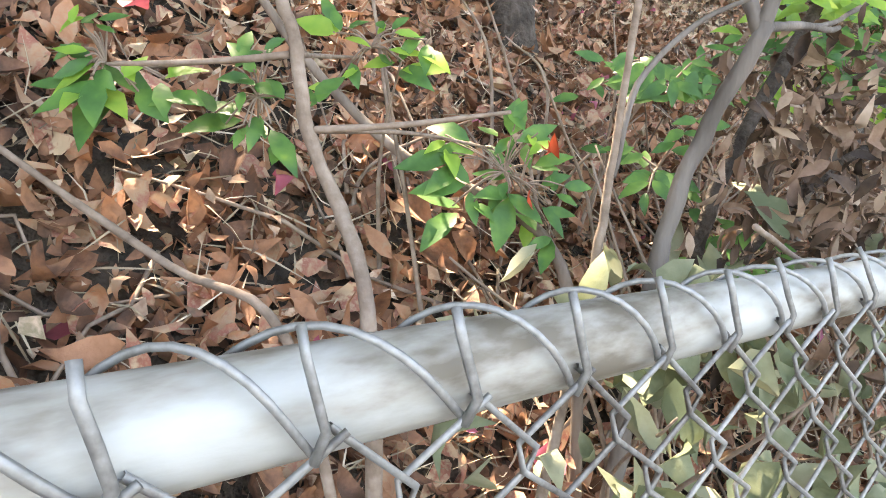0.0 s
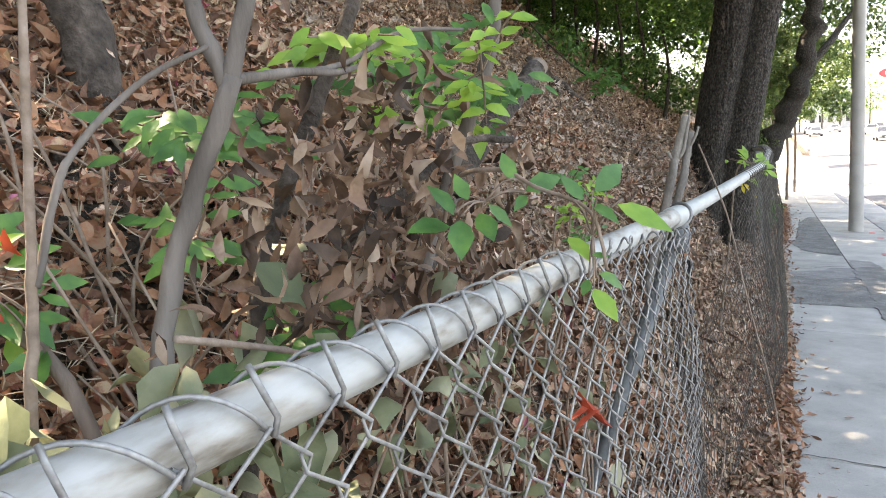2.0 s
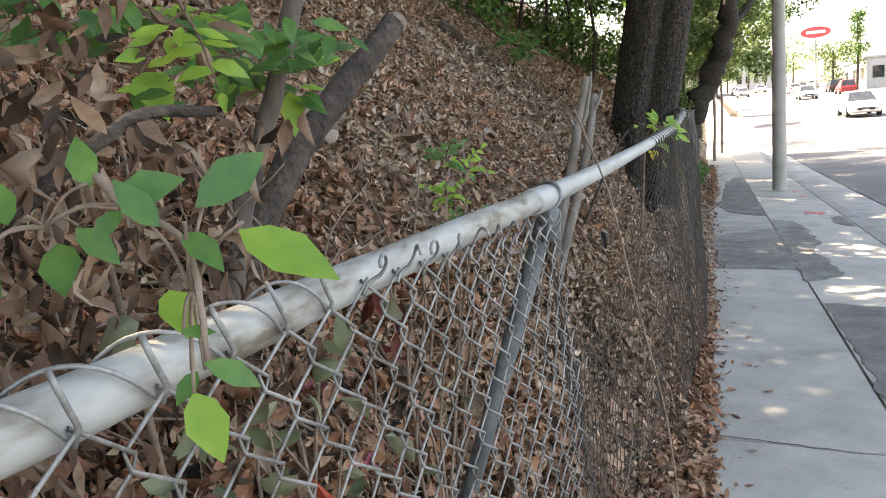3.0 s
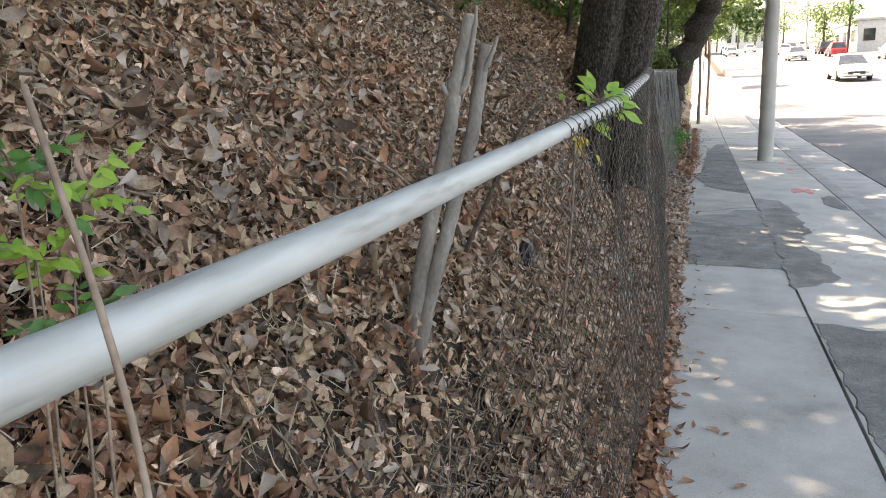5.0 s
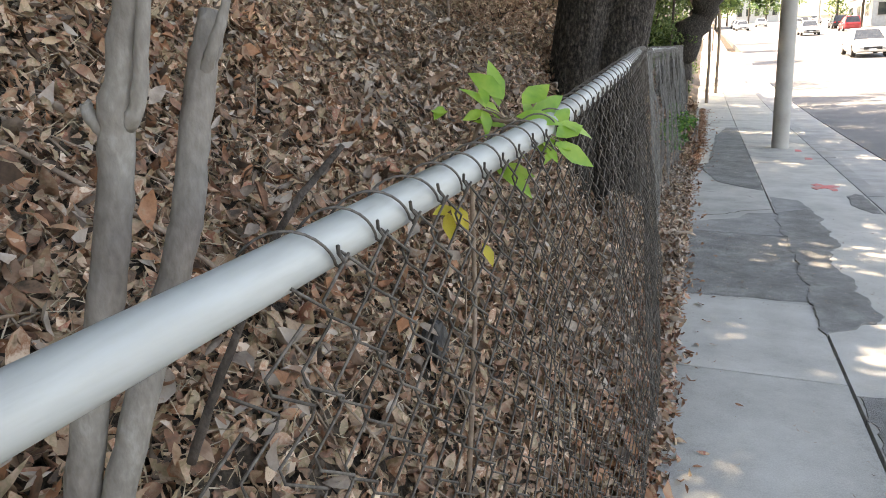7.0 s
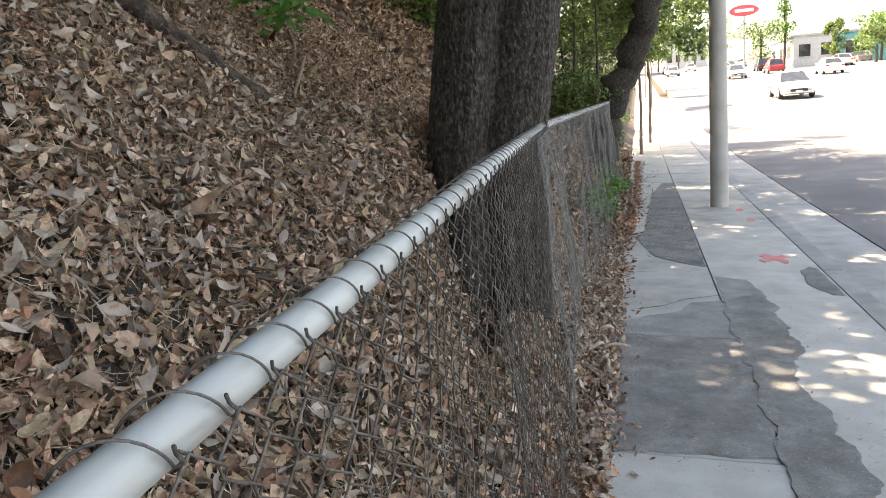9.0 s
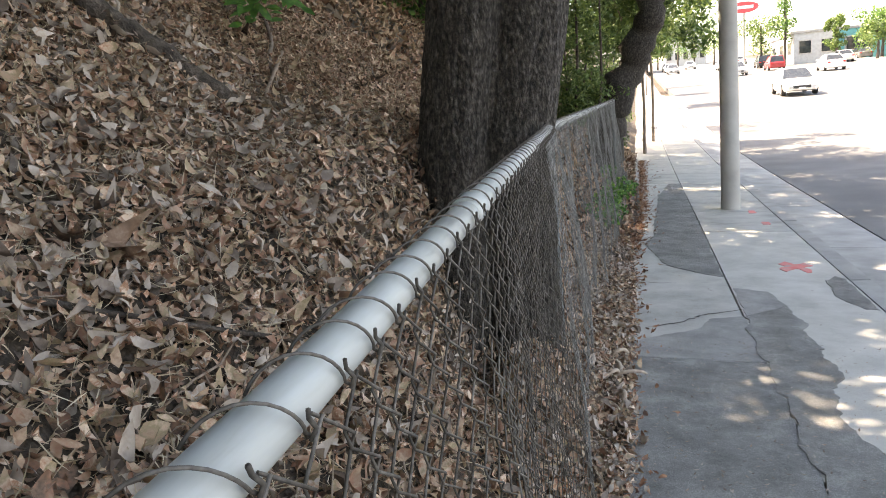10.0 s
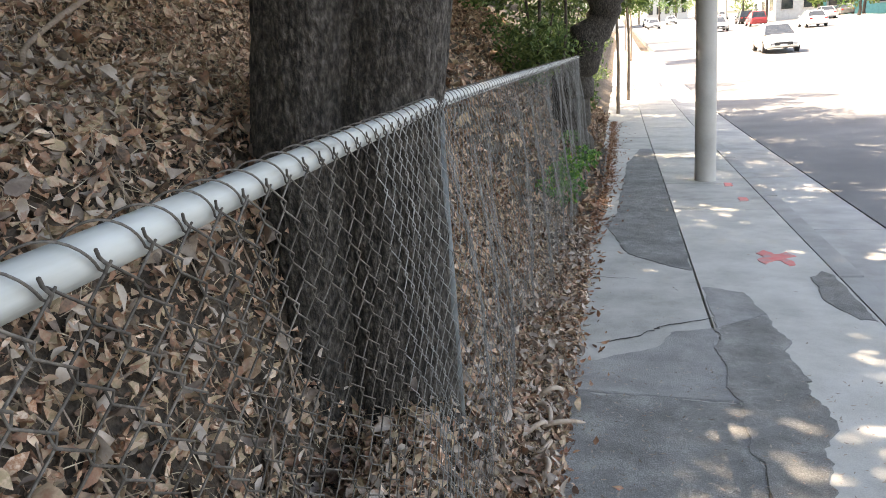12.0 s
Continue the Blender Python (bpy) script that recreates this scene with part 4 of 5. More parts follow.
stubs = thing("cut_stems", "two pale sawn-off stems standing behind the rail", "stump")
for pts, r0, r1, sd in (([(0.0, 4.50, 0.60), (0.028, 4.50, 0.82), (0.072, 4.52, 1.056), (0.122, 4.55, 1.274), (0.143, 4.56, 1.393), (0.163, 4.565, 1.486), (0.20, 4.58, 1.637)], 0.024, 0.0185, 12), ([(0.03, 4.50, 0.72), (0.075, 4.52, 0.90), (0.123, 4.55, 1.078), (0.163, 4.62, 1.275), (0.183, 4.63, 1.348), (0.201, 4.655, 1.481), (0.213, 4.68, 1.562)], 0.0225, 0.0175, 13)):
    s_ob = stem("stem", pts, r0, r1, M_STUB, stubs, seed=sd, sides=12, rough=0.05)
    a, b = Vector(pts[-2]), Vector(pts[-1])
    d = (b - a).normalized()
    v, f = tube([b - d * 0.004, b + d * 0.003], [r1 * 1.02, r1 * 0.97], 12)
    piece("cut_face", mesh_of("cut_face", v, f, M_CUT), s_ob)
stem("spur", [(0.166, 4.565, 1.44), (0.190, 4.56, 1.475), (0.212, 4.57, 1.60), (0.218, 4.58, 1.66)], 0.010, 0.006, M_STUB, stubs, seed=14)
stem("spur", [(0.208, 4.65, 1.49), (0.232, 4.65, 1.53), (0.25, 4.66, 1.585)], 0.009, 0.005, M_STUB, stubs, seed=15)
stem("spur", [(0.146, 4.556, 1.425), (0.128, 4.55, 1.455), (0.124, 4.55, 1.468)], 0.009, 0.007, M_STUB, stubs, seed=16)
stem("twig", [(0.155, 4.60, 1.0), (0.22, 4.62, 1.15), (0.29, 4.66, 1.31), (0.35, 4.72, 1.40)], 0.007, 0.004, M_BARK_DARK, stubs, seed=17)


# ---- saplings and sprigs by the rail ----
def sprig(parent, origin, tip, n, leaf, material, seed, droop=0.25, width=0.42, name="leaflet"):
    """A pinnate leaf: a fine stalk and its leaflets, each one mesh."""
    rs = random.Random(seed)
    o, t = Vector(origin), Vector(tip)
    mid = (o + t) / 2 + Vector((0, 0, 0.25 * (t - o).length * 0.4))
    P = smooth_path([o, mid, t], 8)
    v, f = tube(P, [0.0022 - 0.0012 * i / (len(P) - 1) for i in range(len(P))], 5)
    stalk = piece("stalk", mesh_of("stalk", v, f, M_TWIG, True), parent)
    d = (t - o).normalized()
    side = d.cross(Vector((0, 0, 1)))
    side = side.normalized() if side.length > 0.1 else Vector((1, 0, 0))
    for i in range(n):
        end = i == n - 1
        u = 1.0 if end else 0.25 + 0.7 * (i // 2) / max(1, (n - 1) // 2)
        p = P[min(len(P) - 1, int(u * (len(P) - 1)))]
        s = 1 if i % 2 else -1
        al = (d if end else d * 0.55 + side * s * rs.uniform(0.7, 1.1)) + Vector((0, 0, -droop * rs.uniform(0.4, 1.6)))
        al.normalize()
        nr = Vector((0.55, -0.75, 0.6)) + Vector((rs.uniform(-0.4, 0.4), rs.uniform(-0.4, 0.4), rs.uniform(-0.3, 0.4)))
        L = leaf * rs.uniform(0.75, 1.2)
        pos = np.array([p + al * (L * 0.5 + 0.003)])
        vv, ff = leaf_batch(pos, np.array([nr]), np.array([al]), np.array([L]), np.array([L * width * rs.uniform(0.85, 1.15)]), np.array([rs.uniform(-0.35, 0.1)]), np.array([rs.uniform(0.05, 0.3)]), True)
        me = fast_mesh(name, vv, ff, material)
        me.shade_smooth()
        piece(name, me, stalk)
    return stalk


def whorl(parent, centre, n, reach, leaf, material, seed, leaflets=7, up=0.2, width=0.42):
    rs = random.Random(seed)
    for k in range(n):
        a = 6.28 * k / n + rs.uniform(-0.4, 0.4)
        tip = Vector(centre) + Vector((math.cos(a) * reach, math.sin(a) * reach, up * reach * rs.uniform(-1.5, 1.6)))
        sprig(parent, centre, tip, leaflets, leaf, material, seed * 31 + k, width=width)


def leaf_cluster(parent, rows, materials, seed, width=0.42, extra=0):
    """Leaves from base to tip on fine stalks that meet at the cluster's middle."""
    rs = random.Random(seed)
    rows = list(rows)
    for k in range(extra * len(rows)):
        a, b = Vector(rows[k][:3]), Vector(rows[k][3:])
        d = Matrix.Rotation(rs.choice((-1, 1)) * rs.uniform(0.5, 1.1), 3, Vector((0.6, -0.7, 0.4))) @ (b - a) * rs.uniform(0.7, 0.95)
        a = a + Vector((rs.uniform(-1, 1), rs.uniform(-1, 1), rs.uniform(-1, 1))) * 0.012
        rows.append((*a, *(a + d)))
    mid = sum((Vector(r[:3]) for r in rows), Vector()) / len(rows)
    for i, r in enumerate(rows):
        a, b = Vector(r[:3]), Vector(r[3:])
        v, f = tube(smooth_path([mid, (mid + a) / 2 + Vector((0, 0, 0.006)), a], 3), 0.0011, 5)
        stalk = piece("stalk", mesh_of("stalk", v, f, M_TWIG, True), parent)
        L = (b - a).length * 1.05
        nr = Vector((0.55, -0.6, 0.65)) + Vector((rs.uniform(-0.35, 0.35), rs.uniform(-0.35, 0.35), rs.uniform(-0.3, 0.4)))
        vv, ff = leaf_batch(np.array([(a + b) / 2]), np.array([nr]), np.array([b - a]), np.array([L]), np.array([L * width * rs.uniform(0.85, 1.15)]), np.array([rs.uniform(-0.3, 0.1)]), np.array([rs.uniform(0.08, 0.3)]), True)
        me = fast_mesh("leaf", vv, ff, materials[i % len(materials)])
        me.shade_smooth()
        piece("leaf", me, stalk)


sap = thing("sapling", "young forked sapling with bare grey stems and green leaves", "sapling")
stem("stem", [(0.00, 1.40, 0.72), (0.01, 1.43, 1.05), (0.022, 1.451, 1.28), (0.041, 1.477, 1.397), (0.092, 1.502, 1.534)], 0.0125, 0.010, M_BARK_GREY, sap, seed=20, sides=12)
stem("branch", [(0.086, 1.50, 1.52), (0.10, 1.515, 1.60), (0.115, 1.55, 1.72), (0.12, 1.57, 1.9)], 0.0095, 0.007, M_BARK_GREY, sap, seed=21)
stem("branch", [(0.086, 1.50, 1.525), (0.05, 1.50, 1.60), (0.03, 1.51, 1.68), (0.01, 1.52, 1.85)], 0.010, 0.007, M_BARK_GREY, sap, seed=22)
stem("branch", [(0.086, 1.50, 1.53), (0.095, 1.60, 1.548), (0.10, 1.68, 1.555), (0.09, 1.75, 1.57)], 0.006, 0.0035, M_BARK_GREY, sap, seed=23)
stem("stem", [(-0.08, 1.62, 0.75), (-0.05, 1.66, 1.1), (-0.029, 1.686, 1.327), (0.03, 1.748, 1.538), (0.081, 1.77, 1.674), (0.10, 1.79, 1.9)], 0.014, 0.009, M_BARK_DARK, sap, seed=24)
stem("stem", [(-0.02, 1.26, 0.75), (0.01, 1.29, 1.1), (0.026, 1.298, 1.249), (0.027, 1.309, 1.352), (0.033, 1.318, 1.531), (0.04, 1.33, 1.8)], 0.007, 0.003, M_TWIG, sap, seed=25)
stem("branch", [(0.029, 1.311, 1.35), (0.019, 1.359, 1.451), (0.046, 1.42, 1.522), (0.09, 1.47, 1.56)], 0.0042, 0.0025, M_BARK_GREY, sap, seed=26)
stem("branch", [(0.02, 1.60, 1.15), (0.047, 1.653, 1.254), (0.084, 1.717, 1.341), (0.132, 1.782, 1.404), (0.197, 1.842, 1.468), (0.252, 1.888, 1.47)], 0.009, 0.005, M_BARK_DARK, sap, seed=27, rough=0.16)
stem("branch", [(0.086, 1.50, 1.53), (0.091, 1.586, 1.544), (0.093, 1.713, 1.57), (0.113, 1.838, 1.625), (0.16, 1.95, 1.64)], 0.0055, 0.0025, M_BARK_GREY, sap, seed=28, rough=0.14)
stem("branch", [(0.188, 1.30, 1.318), (0.188, 1.411, 1.284), (0.202, 1.474, 1.263), (0.188, 1.566, 1.254), (0.12, 1.70, 1.25)], 0.0032, 0.0025, M_TWIG, sap, seed=29, rough=0.14)
whorl(sap, (-0.118, 1.664, 1.47), 5, 0.09, 0.045, M_GREEN, 161, 7, 0.7)
whorl(sap, (-0.10, 1.64, 1.36), 4, 0.09, 0.045, M_GREEN, 162, 7, 0.7)
whorl(sap, (0.065, 1.60, 1.235), 4, 0.06, 0.042, M_GREEN, 163, 5, 0.6, 0.5)
whorl(sap, (0.012, 1.701, 1.28), 4, 0.07, 0.042, M_GREEN, 164, 5, 0.6, 0.5)
whorl(sap, (0.189, 1.943, 1.575), 4, 0.08, 0.04, M_LIME, 165, 7, 0.7)
whorl(sap, (-0.178, 1.759, 1.50), 5, 0.13, 0.052, M_GREEN, 101)
whorl(sap, (0.04, 1.80, 1.60), 4, 0.10, 0.045, M_LIME, 102)
whorl(sap, (-0.061, 2.033, 1.60), 5, 0.12, 0.05, M_GREEN, 103)
whorl(sap, (0.011, 2.174, 1.68), 4, 0.12, 0.05, M_GREEN, 104)
whorl(sap, (-0.096, 2.24, 1.636), 4, 0.11, 0.045, M_LIME, 105)
whorl(sap, (0.049, 2.237, 1.57), 4, 0.11, 0.05, M_GREEN, 106)
whorl(sap, (0.03, 2.42, 1.58), 5, 0.12, 0.05, M_GREEN, 107)

sap2 = thing("sapling", "leafy sapling bending out over the bank litter", "sapling")
stem("stem", [(0.05, 1.01, 0.75), (0.02, 1.015, 1.05), (-0.012, 1.02, 1.231), (-0.071, 1.031, 1.307), (-0.108, 1.02, 1.374), (-0.129, 1.014, 1.458), (-0.15, 1.008, 1.51), (-0.17, 1.0, 1.7)], 0.0075, 0.0055, M_TWIG, sap2, seed=30)
stem("branch", [(-0.108, 1.02, 1.374), (-0.05, 1.08, 1.385), (0.0, 1.17, 1.405)], 0.004, 0.002, M_TWIG, sap2, seed=31)
stem("branch", [(-0.129, 1.014, 1.44), (-0.19, 0.97, 1.43), (-0.25, 0.90, 1.42)], 0.004, 0.002, M_TWIG, sap2, seed=32)
leaf_cluster(sap2, [(-0.359, 0.926, 1.428, -0.336, 0.919, 1.328), (-0.330, 0.916, 1.415, -0.344, 0.873, 1.361), (-0.347, 0.922, 1.416, -0.287, 0.932, 1.367), (-0.360, 0.927, 1.428, -0.378, 0.900, 1.444), (-0.342, 0.920, 1.426, -0.367, 0.888, 1.409), (-0.367, 0.921, 1.456, -0.364, 0.893, 1.473), (-0.340, 0.917, 1.454, -0.340, 0.916, 1.483), (-0.348, 0.936, 1.463, -0.327, 0.941, 1.484), (-0.306, 0.943, 1.406, -0.293, 0.948, 1.443), (-0.307, 0.946, 1.407, -0.282, 0.973, 1.370), (-0.272, 0.962, 1.414, -0.252, 0.994, 1.378), (-0.297, 0.973, 1.418, -0.271, 1.008, 1.431), (-0.365, 0.904, 1.402, -0.384, 0.873, 1.402), (-0.336, 0.918, 1.420, -0.305, 0.928, 1.399), (-0.342, 0.912, 1.431, -0.358, 0.896, 1.385)], (M_GREEN, M_GREEN, M_LIME), 211, extra=1)
leaf_cluster(sap2, [(-0.254, 1.051, 1.430, -0.280, 1.031, 1.468), (-0.234, 1.039, 1.422, -0.270, 1.031, 1.416), (-0.238, 1.041, 1.423, -0.211, 1.049, 1.404), (-0.253, 1.059, 1.389, -0.242, 1.040, 1.350), (-0.226, 1.056, 1.378, -0.190, 1.066, 1.326), (-0.281, 1.034, 1.399, -0.323, 1.022, 1.348), (-0.203, 1.102, 1.403, -0.185, 1.108, 1.441), (-0.274, 1.049, 1.442, -0.270, 1.051, 1.483), (-0.281, 1.022, 1.386, -0.311, 1.017, 1.409), (-0.250, 1.038, 1.376, -0.253, 1.030, 1.349), (-0.244, 1.057, 1.453, -0.230, 1.071, 1.472), (-0.235, 1.075, 1.403, -0.242, 1.057, 1.430)], (M_GREEN,), 212, extra=1)
leaf_cluster(sap2, [(-0.319, 1.207, 1.498, -0.367, 1.171, 1.515), (-0.302, 1.194, 1.495, -0.294, 1.177, 1.528), (-0.293, 1.196, 1.495, -0.265, 1.214, 1.479), (-0.261, 1.231, 1.499, -0.266, 1.220, 1.520), (-0.252, 1.235, 1.472, -0.215, 1.265, 1.483), (-0.236, 1.230, 1.471, -0.205, 1.266, 1.429), (-0.261, 1.243, 1.473, -0.295, 1.236, 1.456), (-0.286, 1.202, 1.462, -0.270, 1.204, 1.428), (-0.226, 1.256, 1.494, -0.180, 1.267, 1.451), (-0.306, 1.193, 1.434, -0.311, 1.164, 1.403), (-0.241, 1.232, 1.498, -0.217, 1.252, 1.500)], (M_LIME, M_GREEN), 213, extra=1)
leaf_cluster(sap2, [(-0.217, 1.351, 1.377, -0.265, 1.317, 1.401), (-0.222, 1.325, 1.361, -0.277, 1.278, 1.332), (-0.210, 1.339, 1.318, -0.245, 1.276, 1.311), (-0.214, 1.325, 1.292, -0.237, 1.300, 1.228), (-0.209, 1.350, 1.311, -0.187, 1.344, 1.269), (-0.200, 1.377, 1.372, -0.213, 1.370, 1.412), (-0.183, 1.391, 1.381, -0.184, 1.409, 1.446), (-0.160, 1.389, 1.393, -0.181, 1.382, 1.428), (-0.160, 1.397, 1.383, -0.163, 1.412, 1.346), (-0.179, 1.391, 1.337, -0.213, 1.358, 1.332), (-0.161, 1.377, 1.323, -0.193, 1.342, 1.299), (-0.170, 1.385, 1.308, -0.162, 1.358, 1.235), (-0.177, 1.415, 1.322, -0.160, 1.425, 1.251), (-0.152, 1.432, 1.325, -0.120, 1.448, 1.347), (-0.160, 1.427, 1.347, -0.120, 1.449, 1.377), (-0.126, 1.413, 1.305, -0.112, 1.426, 1.258)], (M_GREEN,), 214, extra=1)
leaf_cluster(sap2, [(-0.125, 1.424, 1.260, -0.123, 1.410, 1.207), (-0.166, 1.421, 1.277, -0.158, 1.416, 1.236), (-0.182, 1.381, 1.351, -0.215, 1.381, 1.379), (-0.149, 1.398, 1.362, -0.128, 1.414, 1.393), (-0.120, 1.438, 1.328, -0.091, 1.461, 1.331), (-0.223, 1.324, 1.376, -0.213, 1.320, 1.325)], (M_GREEN, M_LIME), 215, extra=1)
stem("branch", [(-0.108, 1.02, 1.374), (-0.16, 1.2, 1.38), (-0.2, 1.38, 1.37)], 0.003, 0.0016, M_TWIG, sap2, seed=37)
stem("branch", [(-0.129, 1.014, 1.44), (-0.25, 1.15, 1.46), (-0.36, 1.28, 1.48)], 0.003, 0.0016, M_TWIG, sap2, seed=38)
stem("branch", [(-0.129, 1.014, 1.44), (-0.3, 0.98, 1.43), (-0.46, 0.96, 1.42)], 0.003, 0.0016, M_TWIG, sap2, seed=39)
stem("stem", [(-0.05, 1.45, 0.8), (-0.117, 1.446, 1.22), (-0.324, 1.34, 1.348), (-0.426, 1.293, 1.429), (-0.51, 1.248, 1.52), (-0.6, 1.2, 1.65)], 0.009, 0.006, M_BARK_PALE, sap2, seed=33)
stem("stem", [(0.06, 0.97, 1.0), (-0.014, 0.943, 1.215), (-0.138, 0.908, 1.253), (-0.276, 0.819, 1.338), (-0.45, 0.72, 1.44)], 0.0045, 0.003, M_TWIG, sap2, seed=34)

over = thing("shrub_shoot", "broad green leaves on a shoot leaning over the rail", "shrub")
stem("stem", [(0.10, 1.95, 0.85), (0.13, 1.88, 1.2), (0.20, 1.78, 1.40), (0.30, 1.68, 1.43), (0.36, 1.64, 1.41), (0.42, 1.62, 1.385), (0.44, 1.60, 1.33)], 0.004, 0.0016, M_TWIG, over, seed=35)
leaf_cluster(over, [(0.275, 1.620, 1.386, 0.244, 1.623, 1.418), (0.267, 1.624, 1.383, 0.231, 1.595, 1.360), (0.292, 1.598, 1.384, 0.287, 1.601, 1.336), (0.277, 1.641, 1.397, 0.278, 1.627, 1.428), (0.293, 1.653, 1.389, 0.306, 1.647, 1.348), (0.298, 1.669, 1.393, 0.316, 1.679, 1.364), (0.333, 1.647, 1.420, 0.316, 1.660, 1.447), (0.345, 1.656, 1.406, 0.379, 1.673, 1.424), (0.345, 1.655, 1.404, 0.333, 1.646, 1.385)], (M_GREEN,), 216, 0.5)
leaf_cluster(over, [(0.418, 1.639, 1.403, 0.453, 1.651, 1.435), (0.450, 1.629, 1.396, 0.491, 1.644, 1.358), (0.429, 1.610, 1.399, 0.445, 1.613, 1.369), (0.406, 1.612, 1.397, 0.407, 1.593, 1.423), (0.407, 1.621, 1.367, 0.409, 1.624, 1.330), (0.425, 1.603, 1.342, 0.441, 1.607, 1.345), (0.426, 1.615, 1.320, 0.457, 1.623, 1.314), (0.426, 1.604, 1.311, 0.450, 1.590, 1.281), (0.419, 1.613, 1.320, 0.413, 1.609, 1.301)], (M_GREEN, M_LIME, M_GREEN), 217, 0.5)

rail_shoot = thing("shrub_shoot", "bright green leafy shoot growing over the rail", "shrub")
stem("stem", [(0.30, 5.30, 0.45), (0.36, 5.22, 1.0), (0.40, 5.12, 1.36), (0.49, 5.05, 1.40)], 0.006, 0.003, M_TWIG, rail_shoot, seed=36)
leaf_cluster(rail_shoot, [(0.452, 5.108, 1.422, 0.426, 5.136, 1.493), (0.434, 5.066, 1.416, 0.412, 5.048, 1.460), (0.492, 5.080, 1.414, 0.532, 5.147, 1.461), (0.496, 5.143, 1.395, 0.539, 5.203, 1.428), (0.541, 5.139, 1.380, 0.604, 5.175, 1.369), (0.551, 5.105, 1.360, 0.595, 5.139, 1.310), (0.534, 5.099, 1.357, 0.550, 5.085, 1.324), (0.468, 5.098, 1.394, 0.417, 5.067, 1.395), (0.468, 5.115, 1.379, 0.528, 5.121, 1.338), (0.456, 5.082, 1.331, 0.507, 5.080, 1.268), (0.438, 5.104, 1.350, 0.438, 5.084, 1.312), (0.521, 5.116, 1.378, 0.560, 5.124, 1.332), (0.437, 5.073, 1.420, 0.442, 5.055, 1.374), (0.360, 5.085, 1.430, 0.340, 5.087, 1.393)], (M_LIME,), 218, 0.42, 1)
M_YELLOW = mat("yellow_leaf", [(0.2, (0.45, 0.40, 0.05)), (0.7, (0.68, 0.55, 0.07))], 20, 3, 0.5, island=0.5, translucent=0.4)
leaf_cluster(rail_shoot, [(0.447, 4.85, 1.300, 0.472, 4.85, 1.268), (0.445, 4.86, 1.30, 0.418, 4.84, 1.285), (0.440, 4.85, 1.29, 0.443, 4.85, 1.25), (0.494, 4.85, 1.249, 0.501, 4.85, 1.215)], (M_YELLOW,), 219, 0.5)

leaf_cluster(leaner, [(-0.158, 2.465, 1.611, -0.205, 2.432, 1.610), (-0.110, 2.422, 1.611, -0.160, 2.406, 1.631), (-0.135, 2.449, 1.586, -0.163, 2.410, 1.569), (-0.099, 2.398, 1.571, -0.081, 2.370, 1.519), (-0.132, 2.459, 1.595, -0.067, 2.440, 1.552), (-0.150, 2.493, 1.556, -0.177, 2.573, 1.531), (-0.087, 2.497, 1.549, -0.142, 2.525, 1.612), (-0.132, 2.563, 1.556, -0.073, 2.606, 1.541), (-0.070, 2.567, 1.532, -0.037, 2.519, 1.464), (-0.037, 2.496, 1.579, -0.039, 2.575, 1.640), (-0.082, 2.528, 1.604, -0.064, 2.546, 1.667), (-0.031, 2.554, 1.573, 0.030, 2.603, 1.608), (-0.222, 2.457, 1.535, -0.252, 2.422, 1.505), (0.000, 2.522, 1.542, 0.007, 2.535, 1.495), (-0.253, 2.397, 1.571, -0.154, 2.311, 1.517), (-0.121, 2.477, 1.630, -0.230, 2.581, 1.705)], (M_GREEN, M_GREEN, M_LIME), 220, 0.45, extra=1)
weeds = thing("weed", "small green weeds sprouting from the leaf litter", "weed")
for k, (x, y, h) in enumerate([(-0.05, 3.37, 0.42), (-0.02, 3.39, 0.36), (0.0, 3.41, 0.55), (-0.04, 3.35, 0.54)]):
    z = bank_z(x, y)
    whorl(weeds, (x, y, z + h), 5, 0.06, 0.03, M_GREEN if k % 2 else M_LIME, 150 + k, 7, 0.6)
    stem("stem", [(x - 0.03, y, z - 0.03), (x - 0.02, y + 0.01, z + h * 0.5), (x, y, z + h)], 0.003, 0.0015, M_TWIG, weeds, seed=90 + k)


def hanging(name, n, centre, spread, size, material, seed, label, category, width=0.42):
    """A clump of withered leaves caught on the stems."""
    rs = np.random.RandomState(seed)
    pos = np.array(centre) + rs.normal(0, 1, (n, 3)) * np.array(spread)
    al = rs.normal(0, 0.55, (n, 3)) + (0, 0, -1.0)
    L = size * rs.uniform(0.6, 1.35, n)
    v, f = leaf_batch(pos, rs.normal(0, 1, (n, 3)) + (0.5, -0.5, 0.1), al, L, L * width * rs.uniform(0.55, 1.1, n), rs.normal(0.4, 0.6, n), rs.normal(0.6, 0.6, n), True)
    return tagged(new(name, fast_mesh(name, v, f, material)), label, category, kind="stuff")


hanging("withered_leaves", 330, (0.12, 1.68, 1.37), (0.05, 0.10, 0.08), 0.038, M_DEAD, 61, "withered brown leaves hanging on a dead branch", "leaves")
hanging("withered_leaves", 240, (0.13, 1.92, 1.28), (0.06, 0.13, 0.09), 0.04, M_DEAD, 62, "withered brown leaves hanging on a dead branch", "leaves")
hanging("withered_leaves", 120, (-0.08, 2.0, 1.1), (0.10, 0.22, 0.08), 0.047, M_DEAD, 63, "heap of withered brown leaves under the shrub", "leaves")
hanging("pale_foliage", 95, (0.12, 1.45, 1.05), (0.06, 0.22, 0.11), 0.062, M_PALE, 64, "dull grey-green leaves behind the wire mesh", "leaves", 0.62)
hanging("pale_foliage", 90, (0.16, 1.95, 0.95), (0.07, 0.28, 0.13), 0.058, M_PALE, 65, "dull grey-green leaves behind the wire mesh", "leaves", 0.62)
